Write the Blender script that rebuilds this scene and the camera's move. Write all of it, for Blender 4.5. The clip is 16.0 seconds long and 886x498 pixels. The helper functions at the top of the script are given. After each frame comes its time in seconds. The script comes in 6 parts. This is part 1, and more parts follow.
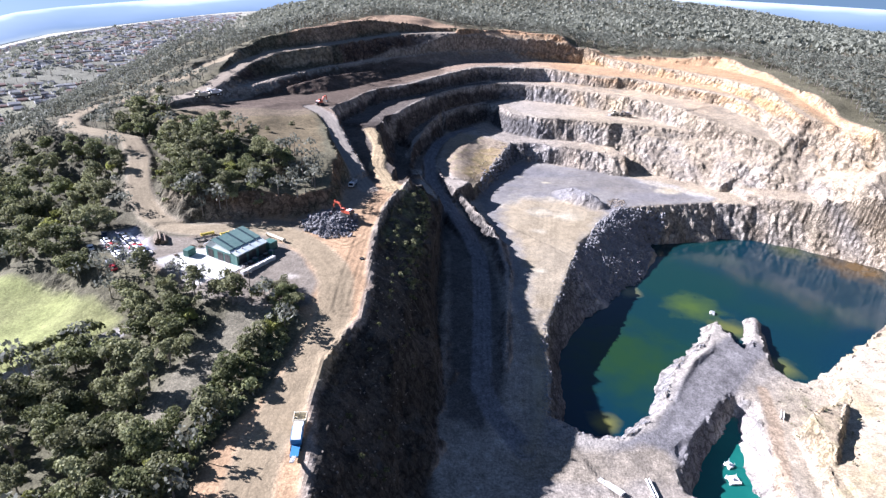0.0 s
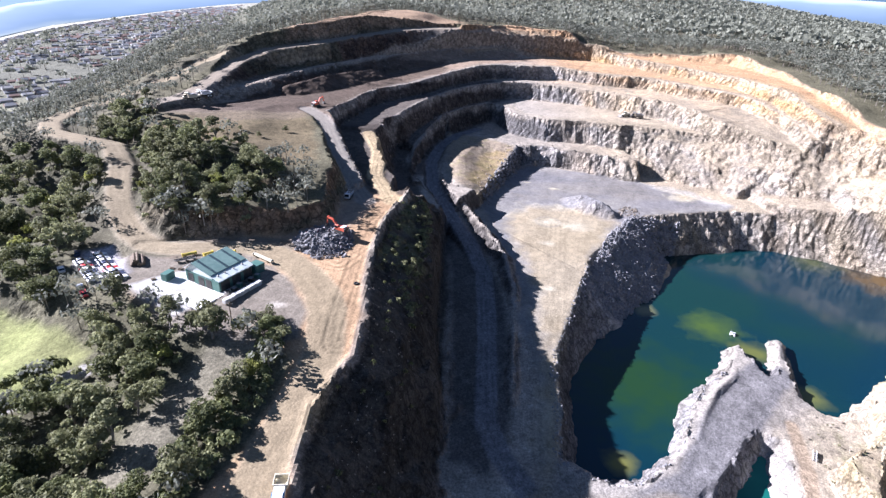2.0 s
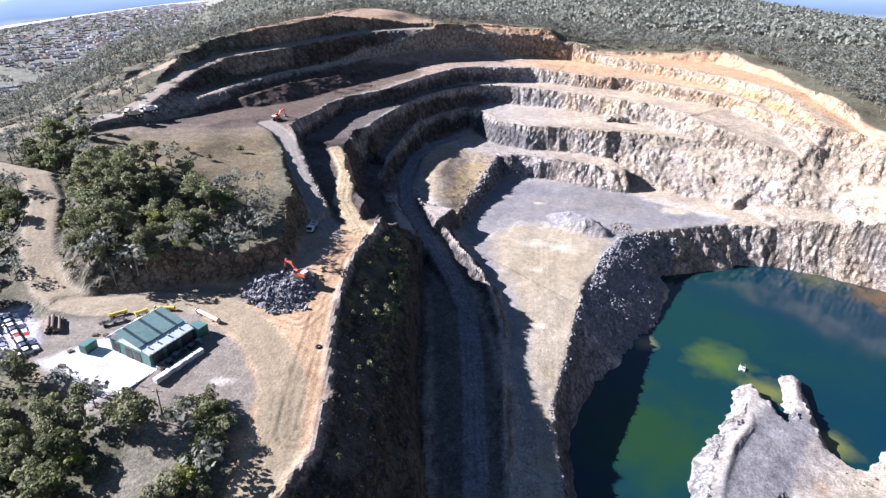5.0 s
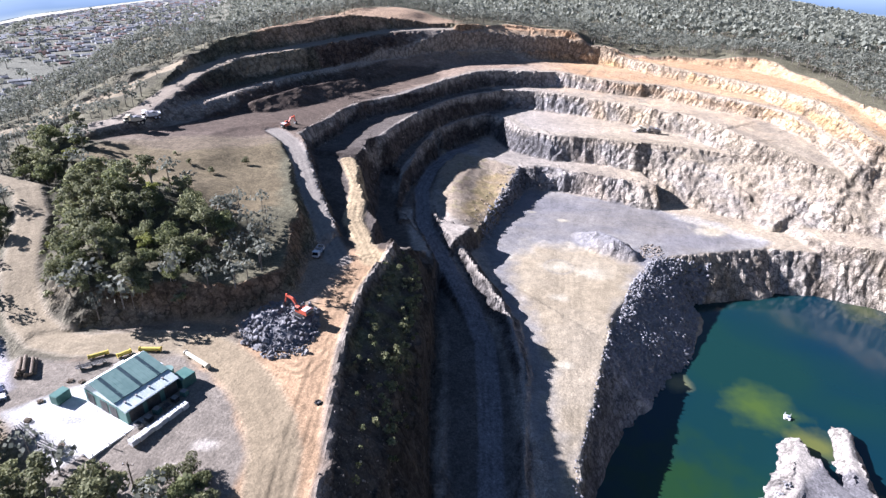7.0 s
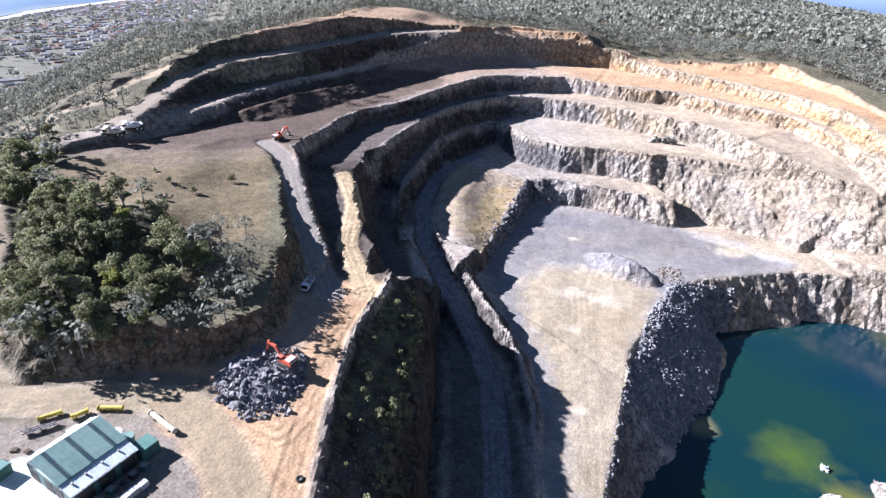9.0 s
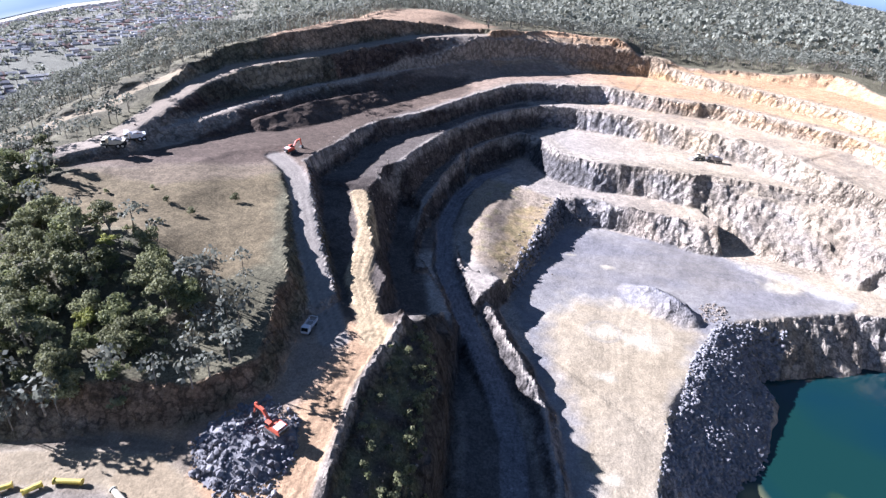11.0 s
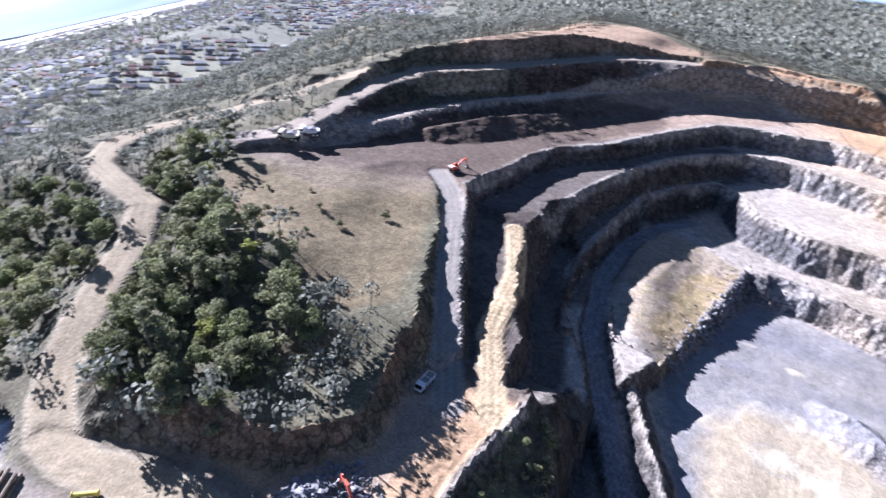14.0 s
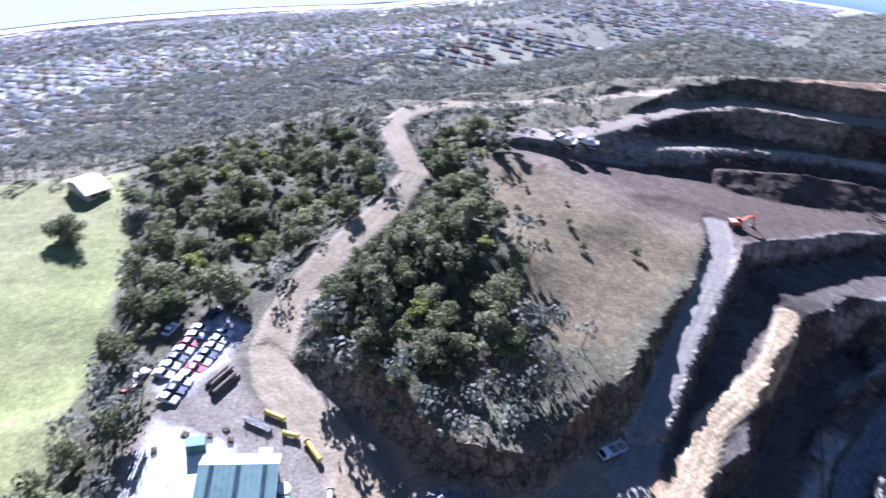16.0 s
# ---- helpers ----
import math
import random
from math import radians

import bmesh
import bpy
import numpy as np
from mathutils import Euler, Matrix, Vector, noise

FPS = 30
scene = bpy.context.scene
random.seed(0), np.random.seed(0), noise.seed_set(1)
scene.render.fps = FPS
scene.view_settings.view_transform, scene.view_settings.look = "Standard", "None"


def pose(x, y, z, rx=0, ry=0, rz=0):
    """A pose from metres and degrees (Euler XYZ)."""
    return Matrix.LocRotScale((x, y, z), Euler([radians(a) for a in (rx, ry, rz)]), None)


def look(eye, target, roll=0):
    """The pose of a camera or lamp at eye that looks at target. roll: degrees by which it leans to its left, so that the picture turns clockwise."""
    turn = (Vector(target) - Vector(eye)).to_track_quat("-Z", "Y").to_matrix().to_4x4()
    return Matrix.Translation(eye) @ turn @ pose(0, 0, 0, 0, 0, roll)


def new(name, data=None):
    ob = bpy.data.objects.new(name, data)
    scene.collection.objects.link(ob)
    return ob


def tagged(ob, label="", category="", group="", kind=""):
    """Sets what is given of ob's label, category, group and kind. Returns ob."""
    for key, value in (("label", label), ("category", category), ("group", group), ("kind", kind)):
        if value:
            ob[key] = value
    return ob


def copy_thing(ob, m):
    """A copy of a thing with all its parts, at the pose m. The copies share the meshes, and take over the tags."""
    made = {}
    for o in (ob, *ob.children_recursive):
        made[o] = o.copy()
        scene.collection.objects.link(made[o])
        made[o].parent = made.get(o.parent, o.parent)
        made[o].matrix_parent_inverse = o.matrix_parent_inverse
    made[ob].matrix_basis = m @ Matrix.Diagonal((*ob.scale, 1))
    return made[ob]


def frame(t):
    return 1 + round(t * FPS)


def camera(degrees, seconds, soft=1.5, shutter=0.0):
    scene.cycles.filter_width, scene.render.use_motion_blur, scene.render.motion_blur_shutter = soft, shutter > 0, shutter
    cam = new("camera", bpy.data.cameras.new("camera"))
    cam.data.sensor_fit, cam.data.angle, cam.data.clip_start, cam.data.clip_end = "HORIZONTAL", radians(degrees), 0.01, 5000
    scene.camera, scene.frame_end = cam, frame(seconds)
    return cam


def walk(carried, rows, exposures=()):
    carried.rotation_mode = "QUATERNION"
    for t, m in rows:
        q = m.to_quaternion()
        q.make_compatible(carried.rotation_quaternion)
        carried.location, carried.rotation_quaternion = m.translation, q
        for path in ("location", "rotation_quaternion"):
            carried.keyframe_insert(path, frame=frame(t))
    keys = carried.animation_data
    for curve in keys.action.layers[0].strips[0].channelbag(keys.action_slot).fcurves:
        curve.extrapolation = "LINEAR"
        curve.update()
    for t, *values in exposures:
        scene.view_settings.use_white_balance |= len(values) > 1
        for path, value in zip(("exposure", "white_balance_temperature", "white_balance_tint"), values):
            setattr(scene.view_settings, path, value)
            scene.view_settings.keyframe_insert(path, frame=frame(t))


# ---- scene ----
# camera: seconds, x, y, z, yaw, pitch, roll
cam = camera(74.69, 16.0, 1.4, 0.5)
PATH = [
    (0, 0.24, 3.35, 136.83, -0.22, -25.92, 2.76),
    (0.5, -0.04, 7.94, 137.13, -0.23, -26.1, 2.81),
    (1, -0.12, 12.6, 137.63, -0.14, -26.28, 2.85),
    (1.5, -0.13, 17.45, 137.94, -0.07, -26.46, 2.88),
    (2, 0.12, 22.73, 138.24, 0.06, -26.65, 2.86),
    (2.5, 0.43, 27.77, 138.45, -0.42, -26.75, 2.75),
    (3, 0.54, 33.15, 138.6, -1.61, -26.79, 2.47),
    (3.5, 0.4, 38.42, 138.78, -2.54, -26.84, 2.27),
    (4, 0.28, 43.73, 139.01, -2.82, -26.89, 2.22),
    (6.5, -0.56, 70.62, 141.13, -1, -27.57, 2.96),
    (7, -0.71, 76.18, 141.57, -0.72, -27.67, 3.05),
    (7.5, -0.91, 81.56, 141.78, -0.55, -27.77, 3.17),
    (8, -0.95, 87.12, 142.14, -0.49, -27.84, 3.17),
    (8.5, -1.15, 92.41, 142.24, -0.49, -27.91, 3.24),
    (9, -1.3, 98.05, 142.42, -0.49, -27.97, 3.3),
    (11.5, -0.67, 127.92, 143.37, 2.76, -28.3, 3.83),
    (12, -0.93, 133.52, 144.04, 3.19, -28.26, 3.89),
    (12.5, -1.57, 138.21, 144.77, 4.64, -28.46, 4.27),
    (13, -2.52, 142.41, 145.41, 7.81, -28.68, 5.01),
    (13.5, -3.76, 145.49, 146.48, 12.99, -29.24, 6.07),
    (14, -4.64, 147.74, 147.6, 19.46, -29.99, 7.34),
    (14.5, -5.27, 149.96, 148.05, 25.55, -30.74, 8.53),
    (15, -5.69, 153.14, 148.2, 31.54, -31.56, 9.33),
    (15.5, -6.74, 156.41, 147.72, 38.39, -32.5, 10.02),
    (16, -7.96, 158.89, 147.48, 47.67, -33.83, 11.13),
]


def heading(x, y, z, yaw, pitch, roll):
    """A camera that looks along yaw (to the left of +y) and pitch, leaning by roll."""
    a, b = radians(yaw), radians(pitch)
    way = Vector((-math.sin(a) * math.cos(b), math.cos(a) * math.cos(b), math.sin(b)))
    return look((x, y, z), Vector((x, y, z)) + way, roll)


EXPOSURE = [(0, 1.82, 5560, 22), (9, 1.85, 5510, 22), (12, 2.02, 5340, 23), (14, 2.0, 5240, 24), (16, 2.0, 4940, 28)]
walk(cam, [(t, heading(*row)) for t, *row in PATH], EXPOSURE)

# ---- world and sun ----
SUN_FROM = Vector((-0.965, 0.26, 0.0)).normalized()
SUN_HEIGHT = 29.0
world = bpy.data.worlds.new("sky")
scene.world = world
world.use_nodes = True
sky = world.node_tree.nodes.new("ShaderNodeTexSky")
sky.sky_type = "NISHITA"
sky.sun_disc = False
sky.sun_elevation = radians(SUN_HEIGHT)
sky.sun_rotation = math.atan2(SUN_FROM.x, SUN_FROM.y)
sky.air_density, sky.dust_density, sky.ozone_density = 1.3, 0.6, 2.5
# the land falls away below the eye's level, so the sky is carried a little lower
compass, lift = world.node_tree.nodes.new("ShaderNodeTexCoord"), world.node_tree.nodes.new("ShaderNodeVectorMath")
lift.operation = "ADD"
lift.inputs[1].default_value = (0, 0, 0.26)
world.node_tree.links.new(compass.outputs["Generated"], lift.inputs[0])
world.node_tree.links.new(lift.outputs[0], sky.inputs["Vector"])
sky_light = world.node_tree.nodes["Background"]
sky_light.inputs["Strength"].default_value = 0.031
world.node_tree.links.new(sky.outputs["Color"], sky_light.inputs["Color"])
sun = new("sun", bpy.data.lights.new("sun", "SUN"))
sun.data.energy, sun.data.angle, sun.data.color = 5.0, radians(0.6), (1.0, 0.955, 0.9)
toward = SUN_FROM * math.cos(radians(SUN_HEIGHT)) + Vector((0, 0, math.sin(radians(SUN_HEIGHT))))
sun.matrix_world = look(toward * 500, (0, 0, 0))


# ---- materials ----
def material(name, rough=0.8, metal=0.0, spec=0.3):
    m = bpy.data.materials.new(name)
    m.use_nodes = True
    b = m.node_tree.nodes["Principled BSDF"]
    b.inputs["Roughness"].default_value, b.inputs["Metallic"].default_value = rough, metal
    b.inputs["Specular IOR Level"].default_value = spec
    return m, m.node_tree.nodes, m.node_tree.links, b


def textured(name, dark, light, scale=2.0, rough=0.8, metal=0.0, bump=0.3, spread=0.0, spec=0.3, depth=0.05):
    """Two tones mixed by coarse and fine noise in the object's own metres, with relief; spread varies it from object to object."""
    m, nodes, links, b = material(name, rough, metal, spec)
    at = nodes.new("ShaderNodeTexCoord")
    big, fine = nodes.new("ShaderNodeTexNoise"), nodes.new("ShaderNodeTexNoise")
    big.inputs["Scale"].default_value, big.inputs["Detail"].default_value = scale * 0.2, 3
    fine.inputs["Scale"].default_value, fine.inputs["Detail"].default_value = scale, 6
    both, ramp = nodes.new("ShaderNodeMath"), nodes.new("ShaderNodeValToRGB")
    both.operation = "MULTIPLY_ADD"
    both.inputs[1].default_value = 0.5
    half = nodes.new("ShaderNodeMath")
    half.operation = "MULTIPLY"
    half.inputs[1].default_value = 0.5
    ramp.color_ramp.elements[0].color, ramp.color_ramp.elements[1].color = (*dark, 1), (*light, 1)
    ramp.color_ramp.elements[0].position, ramp.color_ramp.elements[1].position = 0.36, 0.64
    for n in (big, fine):
        links.new(at.outputs["Object"], n.inputs["Vector"])
    links.new(fine.outputs["Fac"], half.inputs[0])
    links.new(big.outputs["Fac"], both.inputs[0])
    links.new(half.outputs[0], both.inputs[2])
    links.new(both.outputs[0], ramp.inputs["Fac"])
    out = ramp.outputs["Color"]
    if spread:
        info, hsv, span = nodes.new("ShaderNodeObjectInfo"), nodes.new("ShaderNodeHueSaturation"), nodes.new("ShaderNodeMapRange")
        span.inputs["To Min"].default_value, span.inputs["To Max"].default_value = 1 - spread, 1 + spread
        links.new(info.outputs["Random"], span.inputs["Value"])
        links.new(span.outputs["Result"], hsv.inputs["Value"])
        links.new(out, hsv.inputs["Color"])
        out = hsv.outputs["Color"]
    links.new(out, b.inputs["Base Color"])
    if bump:
        relief = nodes.new("ShaderNodeBump")
        relief.inputs["Strength"].default_value, relief.inputs["Distance"].default_value = bump, depth
        links.new(fine.outputs["Fac"], relief.inputs["Height"])
        links.new(relief.outputs["Normal"], b.inputs["Normal"])
    return m


def ground_material():
    """Earth and rock: the lie of the land gives the tone, noise at three scales breaks it up."""
    m, nodes, links, b = material("earth", 0.95, 0.0, 0.15)
    at, tint = nodes.new("ShaderNodeTexCoord"), nodes.new("ShaderNodeVertexColor")
    tint.layer_name = "tone"
    last = tint.outputs["Color"]
    trod, calm = nodes.new("ShaderNodeVertexColor"), nodes.new("ShaderNodeMapRange")
    trod.layer_name = "worn"
    calm.inputs["To Min"].default_value, calm.inputs["To Max"].default_value = 1.0, 0.45
    links.new(trod.outputs["Color"], calm.inputs["Value"])
    for scale, detail, low, high in ((0.04, 4, 0.85, 1.15), (0.4, 8, 0.72, 1.28), (1.3, 6, 0.6, 1.38), (3.6, 5, 0.52, 1.48)):
        n, span, mix = nodes.new("ShaderNodeTexNoise"), nodes.new("ShaderNodeMapRange"), nodes.new("ShaderNodeMix")
        n.inputs["Scale"].default_value, n.inputs["Detail"].default_value, n.inputs["Roughness"].default_value = scale, detail, 0.62
        span.inputs["From Min"].default_value, span.inputs["From Max"].default_value = 0.3, 0.7
        span.inputs["To Min"].default_value, span.inputs["To Max"].default_value = low, high
        mix.data_type, mix.blend_type = "RGBA", "MULTIPLY"
        links.new(calm.outputs["Result"], mix.inputs["Factor"])
        links.new(at.outputs["Object"], n.inputs["Vector"])
        links.new(n.outputs["Fac"], span.inputs["Value"])
        links.new(last, mix.inputs["A"])
        links.new(span.outputs["Result"], mix.inputs["B"])
        last = mix.outputs["Result"]
    # dark joints between the blocks of the faces
    joints, jw, soft, on, dim = nodes.new("ShaderNodeTexVoronoi"), nodes.new("ShaderNodeMapping"), nodes.new("ShaderNodeMapRange"), nodes.new("ShaderNodeMath"), nodes.new("ShaderNodeMix")
    warp, push = nodes.new("ShaderNodeTexNoise"), nodes.new("ShaderNodeVectorMath")
    warp.inputs["Scale"].default_value, warp.inputs["Detail"].default_value = 0.5, 4
    push.operation = "MULTIPLY_ADD"
    push.inputs[1].default_value = (5.0, 5.0, 5.0)
    links.new(at.outputs["Object"], warp.inputs["Vector"])
    links.new(warp.outputs["Color"], push.inputs[0])
    links.new(at.outputs["Object"], push.inputs[2])
    joints.feature, joints.inputs["Scale"].default_value = "DISTANCE_TO_EDGE", 0.3
    jw.inputs["Scale"].default_value = (1.0, 1.0, 0.55)
    links.new(push.outputs[0], jw.inputs["Vector"])
    links.new(jw.outputs["Vector"], joints.inputs["Vector"])
    soft.inputs["From Max"].default_value = 0.16
    soft.inputs["To Min"].default_value = 0.3
    links.new(joints.outputs["Distance"], soft.inputs["Value"])
    dim.data_type, dim.blend_type = "RGBA", "MULTIPLY"
    on.operation = "MULTIPLY"
    on.inputs[1].default_value = 0.85
    links.new(tint.outputs["Alpha"], on.inputs[0])
    links.new(on.outputs[0], dim.inputs["Factor"])
    links.new(last, dim.inputs["A"])
    links.new(soft.outputs["Result"], dim.inputs["B"])
    last = dim.outputs["Result"]
    links.new(last, b.inputs["Base Color"])
    # broken rock on the faces: stretched noise, steered by the same vertex layer's alpha
    crag, fine = nodes.new("ShaderNodeTexNoise"), nodes.new("ShaderNodeTexNoise")
    crag.noise_type, crag.normalize = "RIDGED_MULTIFRACTAL", True
    crag.inputs["Scale"].default_value, crag.inputs["Detail"].default_value = 0.3, 6
    fine.inputs["Scale"].default_value, fine.inputs["Detail"].default_value = 1.4, 8
    squash = nodes.new("ShaderNodeMapping")
    squash.inputs["Scale"].default_value = (1.0, 1.0, 0.4)
    links.new(at.outputs["Object"], squash.inputs["Vector"])
    links.new(squash.outputs["Vector"], crag.inputs["Vector"])
    links.new(at.outputs["Object"], fine.inputs["Vector"])
    add, steep, power, relief = nodes.new("ShaderNodeMath"), nodes.new("ShaderNodeMath"), nodes.new("ShaderNodeMapRange"), nodes.new("ShaderNodeBump")
    steep.operation = "MULTIPLY"
    links.new(crag.outputs["Fac"], steep.inputs[0])
    links.new(tint.outputs["Alpha"], steep.inputs[1])
    add.operation = "MULTIPLY_ADD"
    add.inputs[1].default_value = 0.35
    links.new(fine.outputs["Fac"], add.inputs[0])
    links.new(steep.outputs[0], add.inputs[2])
    power.inputs["To Min"].default_value, power.inputs["To Max"].default_value = 0.3, 1.0
    links.new(tint.outputs["Alpha"], power.inputs["Value"])
    relief.inputs["Distance"].default_value = 1.6
    links.new(power.outputs["Result"], relief.inputs["Strength"])
    links.new(add.outputs[0], relief.inputs["Height"])
    links.new(relief.outputs["Normal"], b.inputs["Normal"])
    return m


def water_material(name, deep, shoal, scale=0.012, shallows=()):
    """Still quarry water: a dark body with greener shoals, and a clear gloss on top."""
    m, nodes, links, b = material(name, 0.1, 0.0, 0.28)
    at, n, ramp = nodes.new("ShaderNodeTexCoord"), nodes.new("ShaderNodeTexNoise"), nodes.new("ShaderNodeValToRGB")
    n.inputs["Scale"].default_value, n.inputs["Detail"].default_value = scale, 3
    ramp.color_ramp.elements[0].color, ramp.color_ramp.elements[1].color = (*deep, 1), (*shoal, 1)
    ramp.color_ramp.elements[0].position, ramp.color_ramp.elements[1].position = 0.42, 0.62
    links.new(at.outputs["Object"], n.inputs["Vector"])
    links.new(n.outputs["Fac"], ramp.inputs["Fac"])
    last = ramp.outputs["Color"]
    for x, y, radius, colour in shallows:
        far, edge, mix, rag = nodes.new("ShaderNodeVectorMath"), nodes.new("ShaderNodeMapRange"), nodes.new("ShaderNodeMix"), nodes.new("ShaderNodeTexNoise")
        far.operation = "DISTANCE"
        far.inputs[1].default_value = (x, y, 0)
        rag.inputs["Scale"].default_value, rag.inputs["Detail"].default_value = 0.12, 5
        total = nodes.new("ShaderNodeMath")
        total.operation = "MULTIPLY_ADD"
        total.inputs[1].default_value = 1.6 * radius
        edge.inputs["From Min"].default_value, edge.inputs["From Max"].default_value = radius * 2.1, radius * 1.0
        mix.data_type = "RGBA"
        links.new(at.outputs["Object"], far.inputs[0])
        links.new(at.outputs["Object"], rag.inputs["Vector"])
        links.new(rag.outputs["Fac"], total.inputs[0])
        links.new(far.outputs["Value"], total.inputs[2])
        links.new(total.outputs[0], edge.inputs["Value"])
        links.new(edge.outputs["Result"], mix.inputs["Factor"])
        links.new(last, mix.inputs["A"])
        mix.inputs["B"].default_value = (*colour, 1)
        last = mix.outputs["Result"]
    links.new(last, b.inputs["Base Color"])
    wave, relief = nodes.new("ShaderNodeTexNoise"), nodes.new("ShaderNodeBump")
    wave.inputs["Scale"].default_value, wave.inputs["Detail"].default_value = 0.8, 3
    relief.inputs["Strength"].default_value, relief.inputs["Distance"].default_value = 0.05, 0.1
    links.new(at.outputs["Object"], wave.inputs["Vector"])
    links.new(wave.outputs["Fac"], relief.inputs["Height"])
    links.new(relief.outputs["Normal"], b.inputs["Normal"])
    return m


EARTH = ground_material()
WATER = water_material("lake_water", (0.003, 0.022, 0.036), (0.006, 0.03, 0.026), 0.012, ((75, 195, 26, (0.012, 0.038, 0.014)), (118, 236, 12, (0.05, 0.085, 0.018)), (128, 218, 8, (0.1, 0.11, 0.03)), (58, 156, 5, (0.12, 0.12, 0.035)), (136, 192, 7, (0.1, 0.11, 0.035)), (92, 247, 5, (0.14, 0.14, 0.07)), (225, 285, 16, (0.09, 0.055, 0.02)), (200, 305, 12, (0.05, 0.06, 0.03))))
POND = water_material("pond_water", (0.01, 0.11, 0.09), (0.015, 0.14, 0.11), 0.05)


# ---- shaping the land ----
def value_noise(x, y, seed):
    """Smooth noise from 0 to 1 on a unit lattice."""
    xi, yi = np.floor(x).astype(np.int64), np.floor(y).astype(np.int64)
    fx, fy = x - xi, y - yi
    fx, fy = fx * fx * (3 - 2 * fx), fy * fy * (3 - 2 * fy)

    def corner(a, b):
        h = (a * 374761393 + b * 668265263 + seed * 2147483647) & 0xFFFFFFFF
        h = ((h ^ (h >> 13)) * 1274126177) & 0xFFFFFFFF
        return ((h ^ (h >> 16)) & 0xFFFF) / 65535.0

    low = corner(xi, yi) * (1 - fx) + corner(xi + 1, yi) * fx
    high = corner(xi, yi + 1) * (1 - fx) + corner(xi + 1, yi + 1) * fx
    return low * (1 - fy) + high * fy


def rough_noise(x, y, size, seed, octaves=4):
    """Layered noise from about -1 to 1; size is the largest feature in metres."""
    total, amp, norm = 0.0, 1.0, 0.0
    for k in range(octaves):
        total = total + amp * (2 * value_noise(x / size + 17.3 * k, y / size - 9.1 * k, seed + k) - 1)
        norm, amp, size = norm + amp, amp * 0.55, size / 2.1
    return total / norm


def along(x, y, line):
    """Distance to a polyline, and its further columns at the nearest place."""
    line = np.asarray(line, float)
    best = np.full(x.shape, 1e12)
    extra = [np.zeros(x.shape) for _ in range(line.shape[1] - 2)]
    for a, b in zip(line[:-1], line[1:]):
        dx, dy = b[0] - a[0], b[1] - a[1]
        s = np.clip(((x - a[0]) * dx + (y - a[1]) * dy) / (dx * dx + dy * dy + 1e-9), 0, 1)
        d = (x - a[0] - s * dx) ** 2 + (y - a[1] - s * dy) ** 2
        near = d < best
        best[near] = d[near]
        for k, e in enumerate(extra):
            e[near] = (a[2 + k] + s * (b[2 + k] - a[2 + k]))[near]
    return np.sqrt(best), extra


def within(x, y, ring):
    """Whether places lie inside a closed ring."""
    ring = np.asarray(ring, float)[:, :2]
    odd = np.zeros(x.shape, bool)
    for a, b in zip(ring, np.roll(ring, -1, 0)):
        if a[1] != b[1]:
            odd ^= ((a[1] > y) != (b[1] > y)) & (x < (b[0] - a[0]) * (y - a[1]) / (b[1] - a[1]) + a[0])
    return odd


def fill_lines(first, last, step, far, grow=1.17):
    core = list(np.arange(first, last + 0.01, step))
    low, high, s = first, last, step
    while low > -far or high < far:
        s = min(s * grow, 260.0)
        if low > -far:
            low -= s
            core.insert(0, low)
        if high < far:
            high += s
            core.append(high)
    return np.array(core)


GX = fill_lines(-236.0, 264.0, 0.85, 4400.0)
GY = fill_lines(72.0, 604.0, 0.85, 4400.0)
X, Y = np.meshgrid(GX, GY)

# natural heights before any digging
LOWLAND = [(-60, 100, 39), (-60, 160, 46.5), (-35, 185, 47), (-30, 90, 40), (-90, 170, 46), (-100, 140, 37), (-62, 125, 41), (-85, 110, 35.5), (-130, 150, 34), (-170, 170, 34),
           (-200, 160, 33), (-115, 185, 45), (-150, 215, 40), (-160, 240, 44), (-200, 250, 38), (-260, 180, 25), (-150, 100, 30), (-110, 60, 36), (-300, 250, 5), (-250, 330, 30)]
HILL = [(-120, 212, 47), (-128, 232, 51), (-190, 290, 58), (-150, 264, 57), (-100, 222, 58), (-75, 218, 57), (-62, 224, 54), (-57, 234, 54), (-100, 250, 65), (-70, 240, 61), (-60, 260, 58), (-60, 300, 58),
        (-75, 335, 60), (-113, 306, 63), (-137, 306, 64), (-150, 330, 66), (-185, 338, 58), (-165, 358, 69), (-150, 381, 77), (-130, 392, 84), (-111, 413, 90),
        (-88, 436, 94), (-60, 480, 96), (-45, 560, 95), (-220, 400, 36), (-200, 470, 46), (-150, 560, 62)]
RIM = [(0, 545, 89), (45, 575, 87), (90, 578, 85), (128, 563, 75), (150, 560, 71), (190, 552, 73), (240, 540, 77), (255, 480, 73), (250, 420, 71), (255, 340, 62), (290, 300, 45),
       (270, 220, 40), (200, 180, 22), (160, 165, 12), (130, 130, 13), (180, 120, 28), (60, 110, 9), (30, 100, 9), (230, 120, 45), (120, 90, 20), (100, 650, 74), (250, 650, 70), (-60, 660, 92)]
total, weight = np.zeros(X.shape), np.zeros(X.shape)
for px, py, pz in LOWLAND + HILL + RIM:
    w = 1.0 / ((X - px) ** 2 + (Y - py) ** 2 + 60.0) ** 2
    total += w * pz
    weight += w
Z = total / weight
